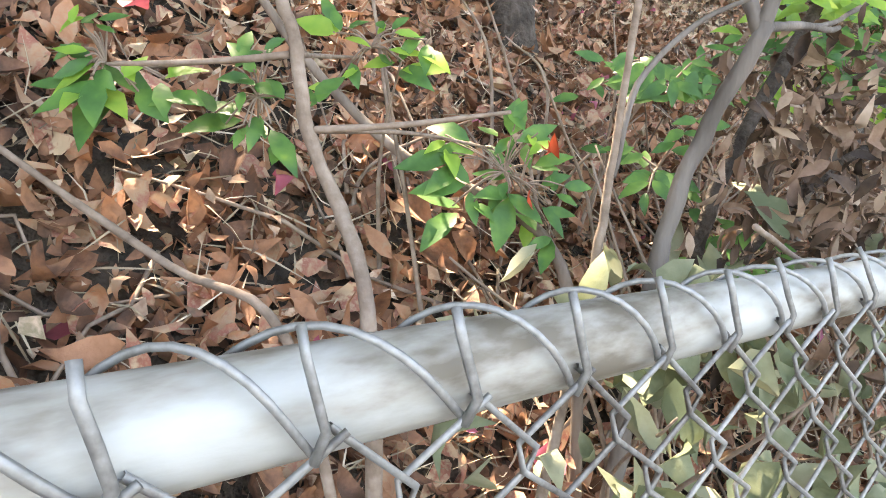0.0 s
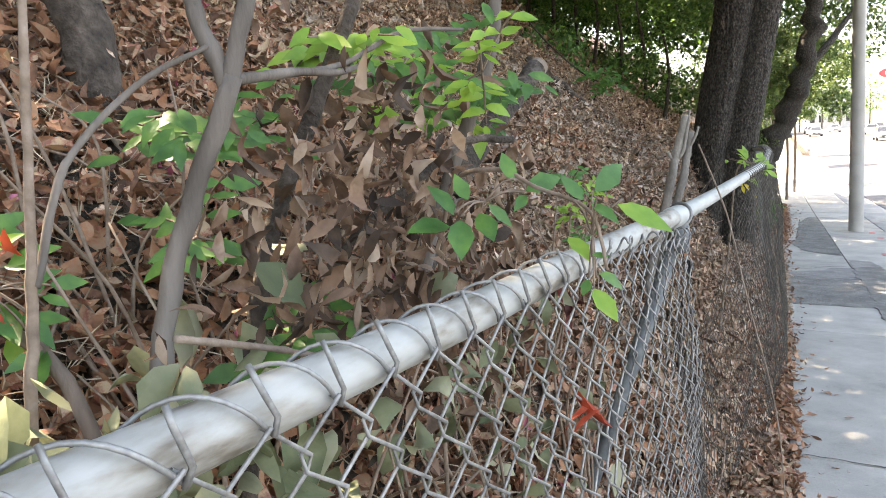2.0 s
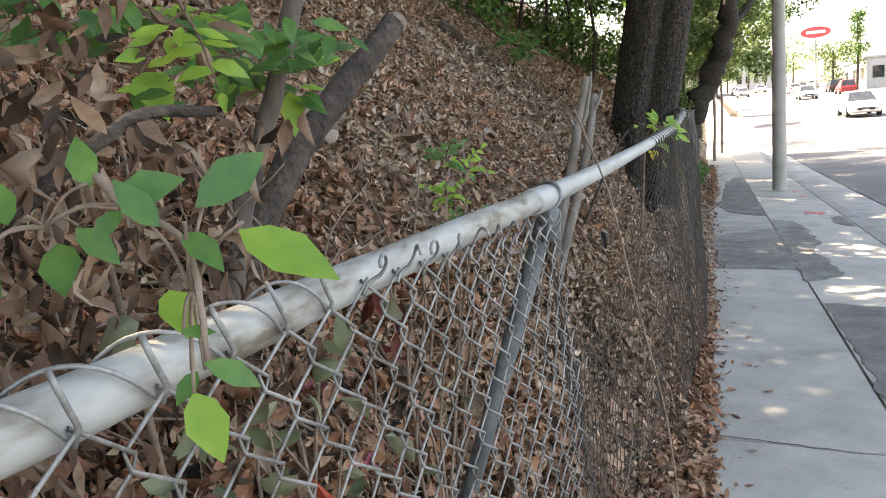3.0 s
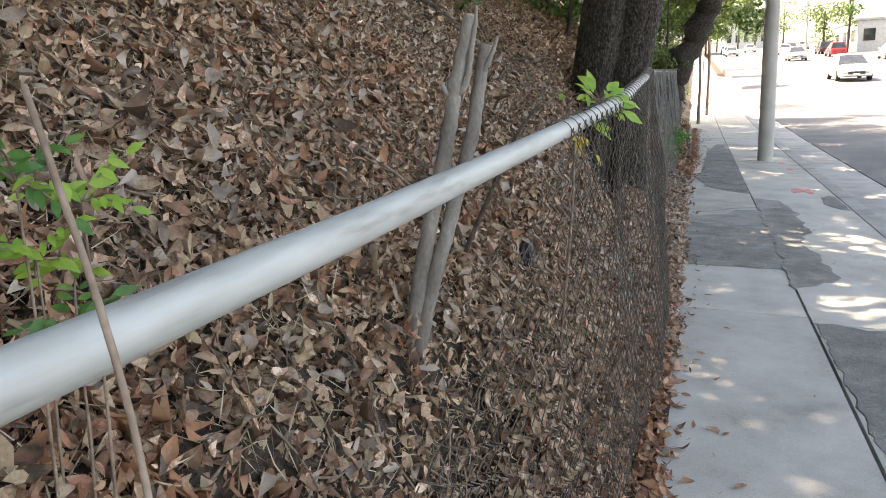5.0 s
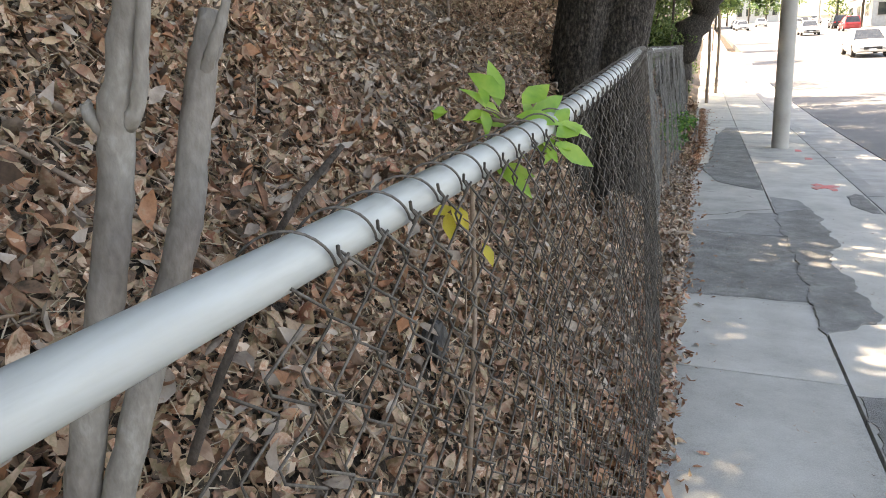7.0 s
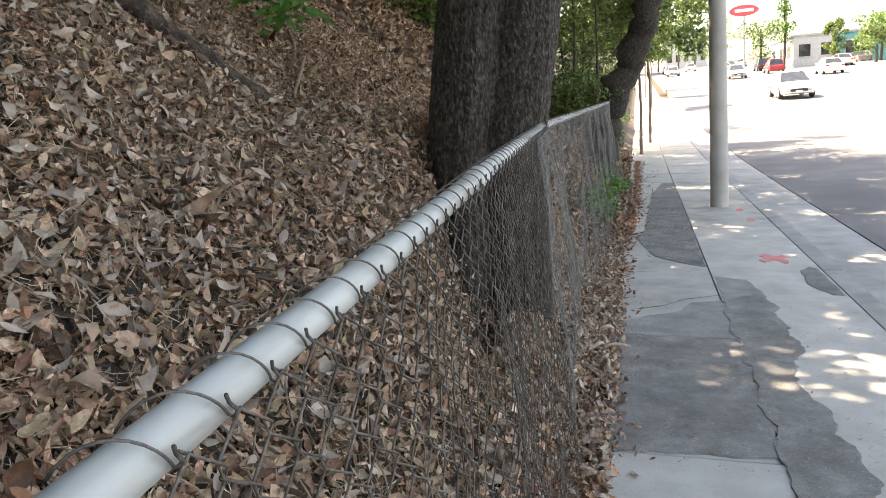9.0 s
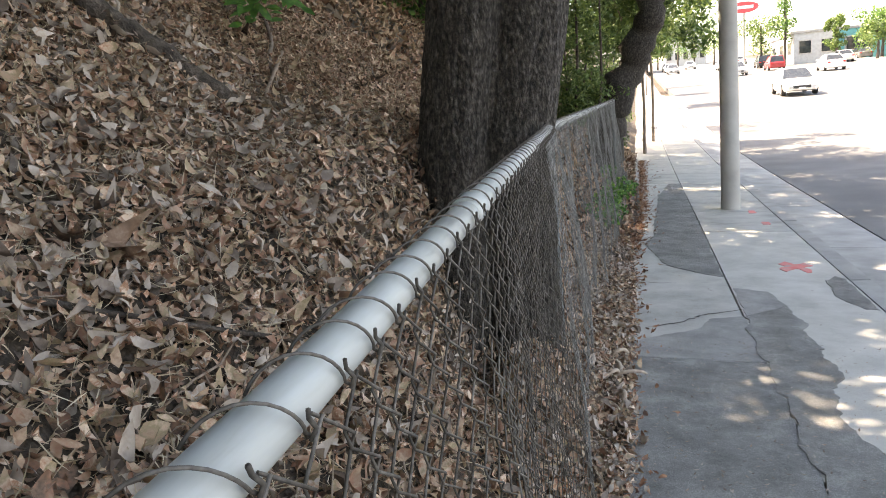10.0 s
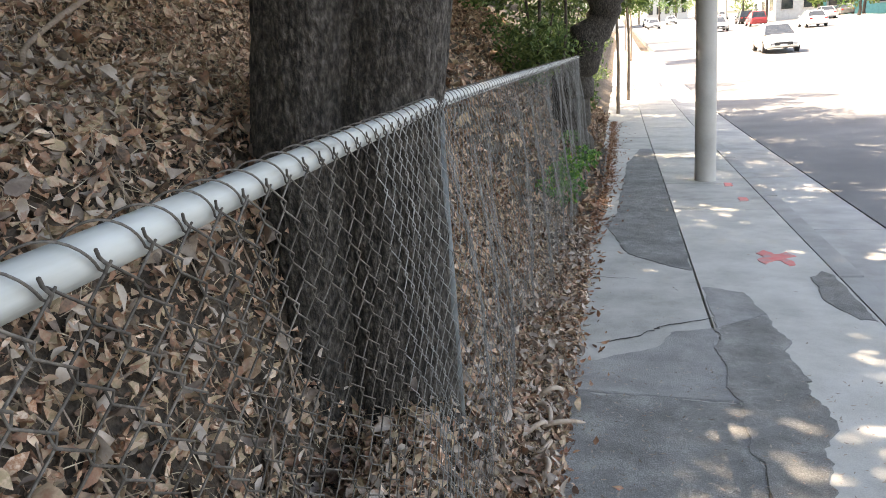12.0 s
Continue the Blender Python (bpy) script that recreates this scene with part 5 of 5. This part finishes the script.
hanging("pale_foliage", 50, (0.06, 1.36, 1.19), (0.05, 0.12, 0.035), 0.06, M_PALE, 66, "dull grey-green leaves behind the rail", "leaves", 0.62)
hanging("withered_leaves", 170, (-0.02, 1.98, 1.50), (0.08, 0.12, 0.08), 0.045, M_DEAD, 70, "withered curled leaves caught among dry twigs", "leaves")
M_RED = mat("red_leaf", [(0.2, (0.30, 0.035, 0.02)), (0.7, (0.52, 0.09, 0.04))], 20, 3, 0.6, island=0.5, translucent=0.3)
M_RED_DARK = mat("dark_red_leaf", [(0.2, (0.07, 0.015, 0.012)), (0.7, (0.16, 0.035, 0.025))], 20, 3, 0.6, island=0.5, translucent=0.2)
hanging("red_leaf", 3, (0.355, 1.83, 1.12), (0.004, 0.012, 0.02), 0.06, M_RED, 67, "orange-red withered leaf caught on the wire mesh", "leaf", 0.35)
hanging("red_leaf", 4, (-0.12, 1.38, 1.37), (0.02, 0.02, 0.04), 0.034, M_RED, 68, "orange-red withered leaves on the sapling", "leaf", 0.3)
hanging("red_leaf", 9, (0.2, 2.38, 1.17), (0.02, 0.04, 0.035), 0.055, M_RED_DARK, 69, "dark red withered leaves behind the wire mesh", "leaf", 0.4)
dead_twigs = thing("dead_branches", "tangle of thin dry branches on the bank", "branches")
rsd = random.Random(77)
for k in range(85):
    x, y = rsd.uniform(-0.45, 0.22), rsd.uniform(1.3, 3.0)
    z = bank_z(x, y)
    L = rsd.uniform(0.2, 0.75)
    a = rsd.uniform(-0.8, 0.8)
    stem("twig", [(x, y, z - 0.02), (x + 0.05 * a + rsd.uniform(-0.05, 0.05), y + a * 0.1, z + L * 0.5), (x + rsd.uniform(-0.12, 0.18), y + a * 0.35, z + L * rsd.uniform(0.7, 1.0))], 0.0045, 0.0015, M_TWIG, dead_twigs, seed=200 + k, sides=5)
for k in range(40):
    x, y = rsd.uniform(0.0, 0.40), rsd.uniform(3.4, 8.6)
    z = bank_z(x, y)
    L = rsd.uniform(0.15, 0.5)
    a = rsd.uniform(-1, 1)
    stem("twig", [(x, y, z - 0.02), (x + rsd.uniform(-0.05, 0.05), y + a * 0.1, z + L * 0.45), (x + rsd.uniform(-0.1, 0.1), y + a * 0.3, z + L * rsd.uniform(0.5, 1.0))], 0.004, 0.0015, M_TWIG, dead_twigs, seed=300 + k, sides=5)

vine = thing("dead_vine", "thin bare vine hanging down the wire mesh", "vine")
stem("stem", [(0.40, 2.98, 1.47), (0.47, 2.95, 1.29), (0.52, 2.90, 1.08), (0.60, 2.78, 0.75), (0.62, 2.72, 0.2), (0.6, 2.7, 0.0)], 0.0022, 0.0016, M_TWIG, vine, seed=91)


def lying_branch(name, label, pts, r0, r1, material, seed):
    """A branch lying on the bank along points of the plan."""
    t = thing(name, label, "branch")
    stem("wood", [(x, y, bank_z(x, y) + r0 * 0.5 + 0.02 + dz) for x, y, dz in pts], r0, r1, material, t, seed=seed, rough=0.14)
    return t


lying_branch("fallen_log", "dark fallen log half buried in the leaves", [(-1.75, 8.3, 0.06), (-1.50, 8.46, 0.07), (-1.33, 8.52, 0.06), (-1.2, 8.62, 0.04), (-0.95, 8.78, -0.02)], 0.055, 0.04, M_BARK_DARK, 801)
lying_branch("fallen_branch", "pale crooked branch lying on the leaves", [(-1.7, 10.6, 0.03), (-1.4, 10.1, 0.05), (-1.2, 9.65, 0.02), (-1.05, 9.4, 0.04), (-0.93, 9.19, 0.02), (-0.86, 9.3, 0.05)], 0.014, 0.007, M_BARK_PALE, 802)
lying_branch("fallen_branch", "pale crooked branch lying on the leaves", [(-1.24, 9.9, 0.05), (-1.05, 9.4, 0.1), (-0.92, 9.03, 0.06), (-0.80, 8.90, 0.03), (-0.68, 8.95, 0.0)], 0.013, 0.007, M_TWIG, 803)
lying_branch("fallen_branch", "thin dark branch lying on the leaves", [(-0.5, 6.9, 0.02), (-0.3, 7.2, 0.03), (-0.1, 7.7, 0.03), (-0.05, 8.2, 0.01)], 0.008, 0.004, M_BARK_DARK, 804)
lying_branch("fallen_branch", "thin dry branch lying on the leaves", [(-0.6, 4.9, 0.02), (-0.2, 5.15, 0.06), (0.15, 5.2, 0.12)], 0.007, 0.003, M_TWIG, 805)
lying_branch("fallen_branch", "thin dry branch lying on the leaves", [(-0.9, 5.4, 0.02), (-0.4, 5.3, 0.03), (0.05, 5.55, 0.05)], 0.006, 0.003, M_TWIG, 806)
bough = thing("overhanging_bough", "green leafy bough hanging over the bank", "shrub")
stem("stem", [(-2.6, 9.9, 3.9), (-2.1, 9.8, 3.1), (-1.5, 9.7, 2.5), (-1.15, 9.6, 2.32)], 0.014, 0.005, M_BARK_DARK, bough, seed=92)
stem("stem", [(-2.6, 9.9, 3.9), (-3.0, 10.2, bank_z(-3.0, 10.2) - 0.1)], 0.016, 0.02, M_BARK_DARK, bough, seed=93)
for k, o in enumerate([(-1.18, 9.6, 2.30), (-1.3, 9.65, 2.38), (-1.1, 9.6, 2.33), (-1.4, 9.7, 2.45)]):
    whorl(bough, o, 4, 0.16, 0.10, M_GREEN, 170 + k, 7, 0.6)

bag = thing("plastic_bag", "crumpled black plastic bag caught behind the wire mesh", "bag", (0.10, 5.7, bank_z(0.10, 5.7) + 0.06))
bm = bmesh.new()
bmesh.ops.create_icosphere(bm, subdivisions=3, radius=0.05)
for q in bm.verts:
    q.co *= 1 + 0.5 * noise.noise(q.co * 28) + 0.25 * noise.noise(q.co * 60)
    q.co.z *= 1.5
    q.co.x *= 0.6
part("film", bm, M_BLACK, bag)

# ---- pole ----
pole = thing("street_pole", "plain grey-beige steel pole standing in a concrete pad", "pole", (1.95, 16.4, walk_z(1.95, 16.4)))
v, f = tube([(0, 0, -0.1), (0, 0, 0.0), (0, 0, 3.0), (0, 0, 8.5)], [0.125, 0.125, 0.115, 0.09], 28)
piece("shaft", mesh_of("shaft", v, f, M_POLE, True), pole)
v, f = tube([(0, 0, 8.3), (0.3, 0, 8.9), (1.4, 0, 9.2), (2.4, 0, 9.2)], [0.06, 0.05, 0.045, 0.04], 12)
piece("arm", mesh_of("arm", v, f, M_POLE, True), pole)


# ---- street beyond ----
def street_tree(x, y, h, r, seed, label, material=M_CROWN_LIGHT):
    t = thing("street_tree", label, "tree", (x, y, walk_z(2.0, y)))
    stem("trunk", [(0, 0, -0.1), (0.03, 0, h * 0.3), (-0.02, 0.03, h * 0.6), (0.02, 0, h * 0.85)], 0.048, 0.02, M_BARK_PALE, t, seed=seed)
    for k in range(4):
        a = 1.57 * k + seed
        stem("limb", [(0, 0, h * 0.5), (math.cos(a) * r * 0.4, math.sin(a) * r * 0.4, h * 0.7), (math.cos(a) * r * 0.7, math.sin(a) * r * 0.7, h * 0.88)], 0.03, 0.01, M_BARK_PALE, t, seed=seed + k)
    rs = random.Random(seed)
    cl = [(rs.gauss(0, r * 0.45), rs.gauss(0, r * 0.45), h * rs.uniform(0.52, 1.0), r * 0.36, r * 0.36, r * 0.28) for _ in range(22)]
    crown_leaves("crown", cl, 210, 0.19, material, t, seed)
    return t


street_tree(1.2, 30.0, 5.6, 1.6, 405, "leafy young street tree beside the pavement")
street_tree(0.9, 26.0, 5.0, 1.5, 406, "leafy young street tree beside the pavement")
street_tree(1.60, 50.0, 5.4, 1.5, 401, "slim young street tree beside the kerb")
street_tree(1.40, 63.0, 6.0, 1.7, 402, "slim young street tree beside the kerb")
street_tree(0.2, 78.0, 7.0, 2.6, 403, "leafy street tree beside the pavement")
street_tree(-1.5, 36.0, 6.5, 2.4, 404, "leafy tree on the bank beside the pavement")


def car(x, y, heading, paint, label, sx=1.0, suv=False, seed=0):
    t = thing("car", label, "car", (x, y, road_z(min(x, 12), y)), "cars on the road")
    slope = math.atan((grade(y + 1) - grade(y - 1)) / 2)
    t.rotation_euler = (slope if heading < 90 else -slope, 0, radians(heading))
    H = 1.62 if suv else 1.44
    # sections along y (front at +y): y, half width, bottom, shoulder height
    prof = [(-2.25, 0.72, 0.42, 0.80), (-2.18, 0.82, 0.30, 0.94), (-1.5, 0.90, 0.24, 0.98), (0, 0.91, 0.22, 0.93), (1.0, 0.90, 0.22, 0.92), (1.9, 0.86, 0.25, 0.80), (2.2, 0.76, 0.32, 0.68), (2.27, 0.66, 0.40, 0.58)]
    bm = bmesh.new()
    rings = []
    for yy, w, b, s in prof:
        ring = [(-w * 0.92, b), (-w, b + 0.12), (-w, s - 0.16), (-w * 0.93, s - 0.03), (-w * 0.5, s + 0.02), (w * 0.5, s + 0.02), (w * 0.93, s - 0.03), (w, s - 0.16), (w, b + 0.12), (w * 0.92, b)]
        rings.append([bm.verts.new((px, yy, pz)) for px, pz in ring])
    for a, b in zip(rings, rings[1:]):
        for k in range(10):
            bm.faces.new((a[k], a[(k + 1) % 10], b[(k + 1) % 10], b[k]))
    bm.faces.new(rings[0])
    bm.faces.new(rings[-1][::-1])
    bmesh.ops.recalc_face_normals(bm, faces=bm.faces)
    part("body", bm, paint, t, smooth=False)
    bm = bmesh.new()
    back = -2.0 if suv else -1.75
    lo = [(-0.80, back), (0.80, back), (0.80, 1.15), (-0.80, 1.15)]
    hi = [(-0.60, back + (0.25 if suv else 0.65)), (0.60, back + (0.25 if suv else 0.65)), (0.58, 0.25), (-0.58, 0.25)]
    A = [bm.verts.new((px, py, 0.93)) for px, py in lo]
    B = [bm.verts.new((px, py, H - 0.03)) for px, py in hi]
    for k in range(4):
        bm.faces.new((A[k], A[(k + 1) % 4], B[(k + 1) % 4], B[k]))
    bm.faces.new(B)
    part("window_glass", bm, M_GLASS, t, "dark tinted glass")
    bm = bmesh.new()
    B2 = [bm.verts.new((px * 1.04, py * 1.0, H - 0.028)) for px, py in hi]
    B3 = [bm.verts.new((px * 0.85, py * 0.9, H + 0.015)) for px, py in hi]
    for k in range(4):
        bm.faces.new((B2[k], B2[(k + 1) % 4], B3[(k + 1) % 4], B3[k]))
    bm.faces.new(B3)
    bm.faces.new(B2[::-1])
    part("roof", bm, paint, t)
    for s in (-1, 1):
        for k in range(4):
            v, f = tube([(s * (lo[k][0] and 0.79), lo[k][1], 0.93), (s * 0.595, hi[k][1], H - 0.02)], 0.03, 6)
            if k in (1, 2):
                piece("pillar", mesh_of("pillar", v, f, paint), t)
        for yy in (-1.38, 1.40):
            w = piece("wheel", mesh_of("wheel", *tube([(s * 0.70, yy, 0.33), (s * 0.72, yy, 0.33), (s * 0.90, yy, 0.33), (s * 0.92, yy, 0.33)], [0.29, 0.33, 0.33, 0.29], 18), M_TYRE), t)
            piece("rim", mesh_of("rim", *tube([(s * 0.915, yy, 0.33), (s * 0.93, yy, 0.33)], [0.22, 0.2], 14), M_RIM), w)
        part("headlight", box_bm(s * 0.62 - 0.14, s * 0.62 + 0.14, 2.12, 2.235, 0.58, 0.70, 0.02), M_LAMP, t, "clear headlight")
        part("tail_light", box_bm(s * 0.64 - 0.13, s * 0.64 + 0.13, -2.275, -2.16, 0.72, 0.86, 0.02), M_TAIL, t, "red tail light")
        part("mirror", box_bm(s * 0.98 - 0.09, s * 0.98 + 0.09, 0.75, 0.87, 0.95, 1.07, 0.02), paint, t)
    part("grille", box_bm(-0.45, 0.45, 2.2, 2.29, 0.40, 0.56, 0.02), M_BLACK, t, "black grille")
    part("plate", box_bm(-0.17, 0.17, 2.285, 2.30, 0.36, 0.46, 0.004), M_LAMP, t)
    return t


P_WHITE, P_SILVER, P_DARK, P_RED, P_GREY = plain("white_paint", (0.78, 0.78, 0.77), 0.25), plain("silver_paint", (0.5, 0.51, 0.52), 0.3, 0.4), plain("black_paint", (0.02, 0.02, 0.023), 0.2), plain("red_paint", (0.30, 0.03, 0.035), 0.25), plain("grey_paint", (0.16, 0.165, 0.17), 0.25, 0.3)
car(9.3, 52.0, 180, P_WHITE, "white saloon car driving towards the camera")
car(18.5, 84.5, 0, P_WHITE, "white car driving away along the road")
car(16.4, 101.9, 0, P_RED, "dark red car driving away along the road", suv=True)
car(17.3, 116.4, 0, P_DARK, "black sport utility car driving away", suv=True)
car(11.2, 93.2, 180, P_SILVER, "silver car driving towards the camera")
car(13.2, 125.1, 0, P_WHITE, "white car far along the road")
car(15.6, 139.6, 0, P_GREY, "grey car far along the road")
car(6.3, 130.9, 180, P_SILVER, "silver car parked along the kerb")
car(6.3, 142.5, 180, P_WHITE, "white car parked along the kerb")
car(10.6, 157.0, 180, P_WHITE, "white car far along the road")
car(6.3, 154.1, 180, P_GREY, "grey car parked along the kerb")
car(19.9, 159.9, 0, P_SILVER, "silver car far along the road")
car(25.0, 107.7, 0, P_SILVER, "silver car parked across the road")
car(29.3, 116.4, 0, P_GREY, "dark grey car parked across the road")
car(33.0, 99.0, 0, P_DARK, "black car parked across the road")


def building(name, x0, x1, y0, y1, z, h, material, label, rows, cols, side_cols):
    b = thing(name, label, "building", ((x0 + x1) / 2, (y0 + y1) / 2, z))
    hx, hy = (x1 - x0) / 2, (y1 - y0) / 2
    part("wall", box_bm(-hx, hx, -hy, hy, -3, h, 0.03), material, b)
    part("roof", box_bm(-hx - 0.2, hx + 0.2, -hy - 0.2, hy + 0.2, h, h + 0.35, 0.05), M_KERB, b)
    fh = h / rows
    for r in range(rows):
        for c in range(cols):
            cx = -hx + (c + 0.5) * 2 * hx / cols
            w = part("window", box_bm(cx - hx / cols * 0.6, cx + hx / cols * 0.6, -hy - 0.06, -hy + 0.1, r * fh + fh * 0.3, r * fh + fh * 0.78, 0.02), M_POLE, b)
            part("pane", box_bm(cx - hx / cols * 0.52, cx + hx / cols * 0.52, -hy - 0.08, -hy - 0.062, r * fh + fh * 0.34, r * fh + fh * 0.74), M_GLASS, w)
        for c in range(side_cols):
            cy = -hy + (c + 0.5) * 2 * hy / side_cols
            w = part("window", box_bm(-hx - 0.06, -hx + 0.1, cy - hy / side_cols * 0.5, cy + hy / side_cols * 0.5, r * fh + fh * 0.3, r * fh + fh * 0.78, 0.02), M_POLE, b)
            part("pane", box_bm(-hx - 0.08, -hx - 0.062, cy - hy / side_cols * 0.42, cy + hy / side_cols * 0.42, r * fh + fh * 0.34, r * fh + fh * 0.74), M_GLASS, w)
    return b


M_TEAL, M_CREAM, M_GREYW = plain("teal_render", (0.13, 0.40, 0.40), 0.8), plain("cream_render", (0.62, 0.58, 0.50), 0.85), plain("grey_render", (0.42, 0.43, 0.43), 0.85)
building("building", 27.5, 45, 122, 140, grade(120) - 0.2, 4.2, M_TEAL, "low teal shop building across the road", 1, 3, 3)
building("building", 21.5, 27.0, 118, 136, grade(120) - 0.2, 4.0, M_GREYW, "low grey building across the road", 1, 2, 3)
building("building", -12, 1.0, 150, 180, grade(160), 7.0, M_CREAM, "pale building far along the street", 2, 4, 4)
building("building", 8.0, 18.0, 210, 230, grade(210), 9.0, M_GREYW, "grey building closing the far street", 2, 5, 3)
building("building", 34, 60, 84, 105, grade(90), 5.0, M_CREAM, "low cream shop building across the road", 1, 4, 3)

sign = thing("shop_sign", "red oval shop sign on a tall pole", "sign", (15.2, 118.0, grade(118)))
v, f = tube([(0, 0, 0), (0, 0, 7.5)], 0.14, 10)
piece("post", mesh_of("post", v, f, M_POLE), sign)
ring = [(math.cos(a) * 1.9, 0, 8.1 + math.sin(a) * 0.75) for a in np.linspace(0, 6.283, 32, endpoint=False)]
bm = bmesh.new()
fa = [bm.verts.new((x, -0.2, z)) for x, y, z in ring]
fb = [bm.verts.new((x, 0.2, z)) for x, y, z in ring]
bm.faces.new(fa)
bm.faces.new(fb[::-1])
for k in range(32):
    bm.faces.new((fa[k], fb[k], fb[(k + 1) % 32], fa[(k + 1) % 32]))
bmesh.ops.recalc_face_normals(bm, faces=bm.faces)
panel = part("panel", bm, plain("sign_red", (0.62, 0.06, 0.07), 0.4), sign, "red oval panel")
part("lettering_bar", box_bm(-1.2, 1.2, -0.23, -0.205, 7.9, 8.3, 0.01), M_LAMP, panel, "white lettering bar")


def far_tree(x, y, h, r, seed, label, material=M_CROWN, tall=False):
    t = thing("tree", label, "tree", (x, y, grade(y) - 0.2))
    stem("trunk", [(0, 0, -0.3), (0.1, 0, h * 0.4), (0, 0.1, h * 0.9)], 0.22, 0.06, M_BARK_DARK, t, seed=seed)
    rs = random.Random(seed)
    cl = []
    for _ in range(26):
        u = rs.uniform(0.3, 1.0)
        k = (1 - u) * 0.9 + 0.15 if tall else 1.0
        a, q = rs.uniform(0, 6.28), rs.uniform(0.1, 1) * r * k
        cl.append((math.cos(a) * q, math.sin(a) * q, h * u, r * 0.34, r * 0.34, r * 0.26))
    crown_leaves("crown", cl, 60, 0.4, material, t, seed)
    return t


far_tree(17.0, 116, 6.2, 3.0, 501, "round green tree across the road", M_CROWN_LIGHT)
far_tree(20.5, 119, 11.0, 2.8, 502, "tall dark conifer across the road", M_CROWN, True)
far_tree(30.5, 112, 6.0, 3.0, 503, "round green tree by the shops", M_CROWN)
far_tree(27.8, 104, 4.2, 2.2, 504, "low green tree by the shops", M_CROWN_LIGHT)
far_tree(24.8, 110, 5.5, 1.4, 505, "small green tree by the shops", M_CROWN_LIGHT)
for k in range(9):
    far_tree(-9 + k * 3.6 + (k % 2) * 1.2, 175 + 9 * (k % 3), 8 + 2.0 * (k % 3), 3.6, 510 + k, "hazy green tree far down the street", M_CROWN if k % 2 else M_CROWN_LIGHT)
for k in range(6):
    far_tree(38 + k * 7, 112 + 8 * (k % 2), 6 + (k % 3), 3.2, 530 + k, "green tree behind the far pavement", M_CROWN)


def palm(x, y, h, seed):
    t = thing("palm_tree", "tall palm tree across the road", "tree", (x, y, grade(y)))
    stem("trunk", [(0, 0, -0.3), (0.15, 0, h * 0.5), (0.05, 0, h)], 0.2, 0.13, M_BARK_PALE, t, seed=seed)
    rs = random.Random(seed)
    for k in range(16):
        a = 6.28 * k / 16 + rs.uniform(-0.2, 0.2)
        e = rs.uniform(-0.2, 0.9)
        P = smooth_path([(0.05, 0, h), (math.cos(a) * 1.0, math.sin(a) * 1.0, h + e), (math.cos(a) * 1.9, math.sin(a) * 1.9, h + e - 1.1)], 6)
        pos, al, nr = [], [], []
        for i, p in enumerate(P[1:]):
            for s in (-1, 1):
                sd = Vector((-math.sin(a) * s, math.cos(a) * s, -0.5))
                pos.append(p + sd * 0.25)
                al.append(sd)
                nr.append((0.1, 0, 1))
        n = len(pos)
        vv, ff = leaf_batch(np.array(pos), np.array(nr), np.array(al), np.full(n, 0.6), np.full(n, 0.12), np.full(n, -0.1), np.zeros(n), False)
        piece("frond", fast_mesh("frond", vv, ff, M_CROWN), t)
    return t


palm(33.5, 112, 8.0, 601)
palm(36.0, 118, 9.0, 602)
palm(26.0, 150, 11.0, 603)
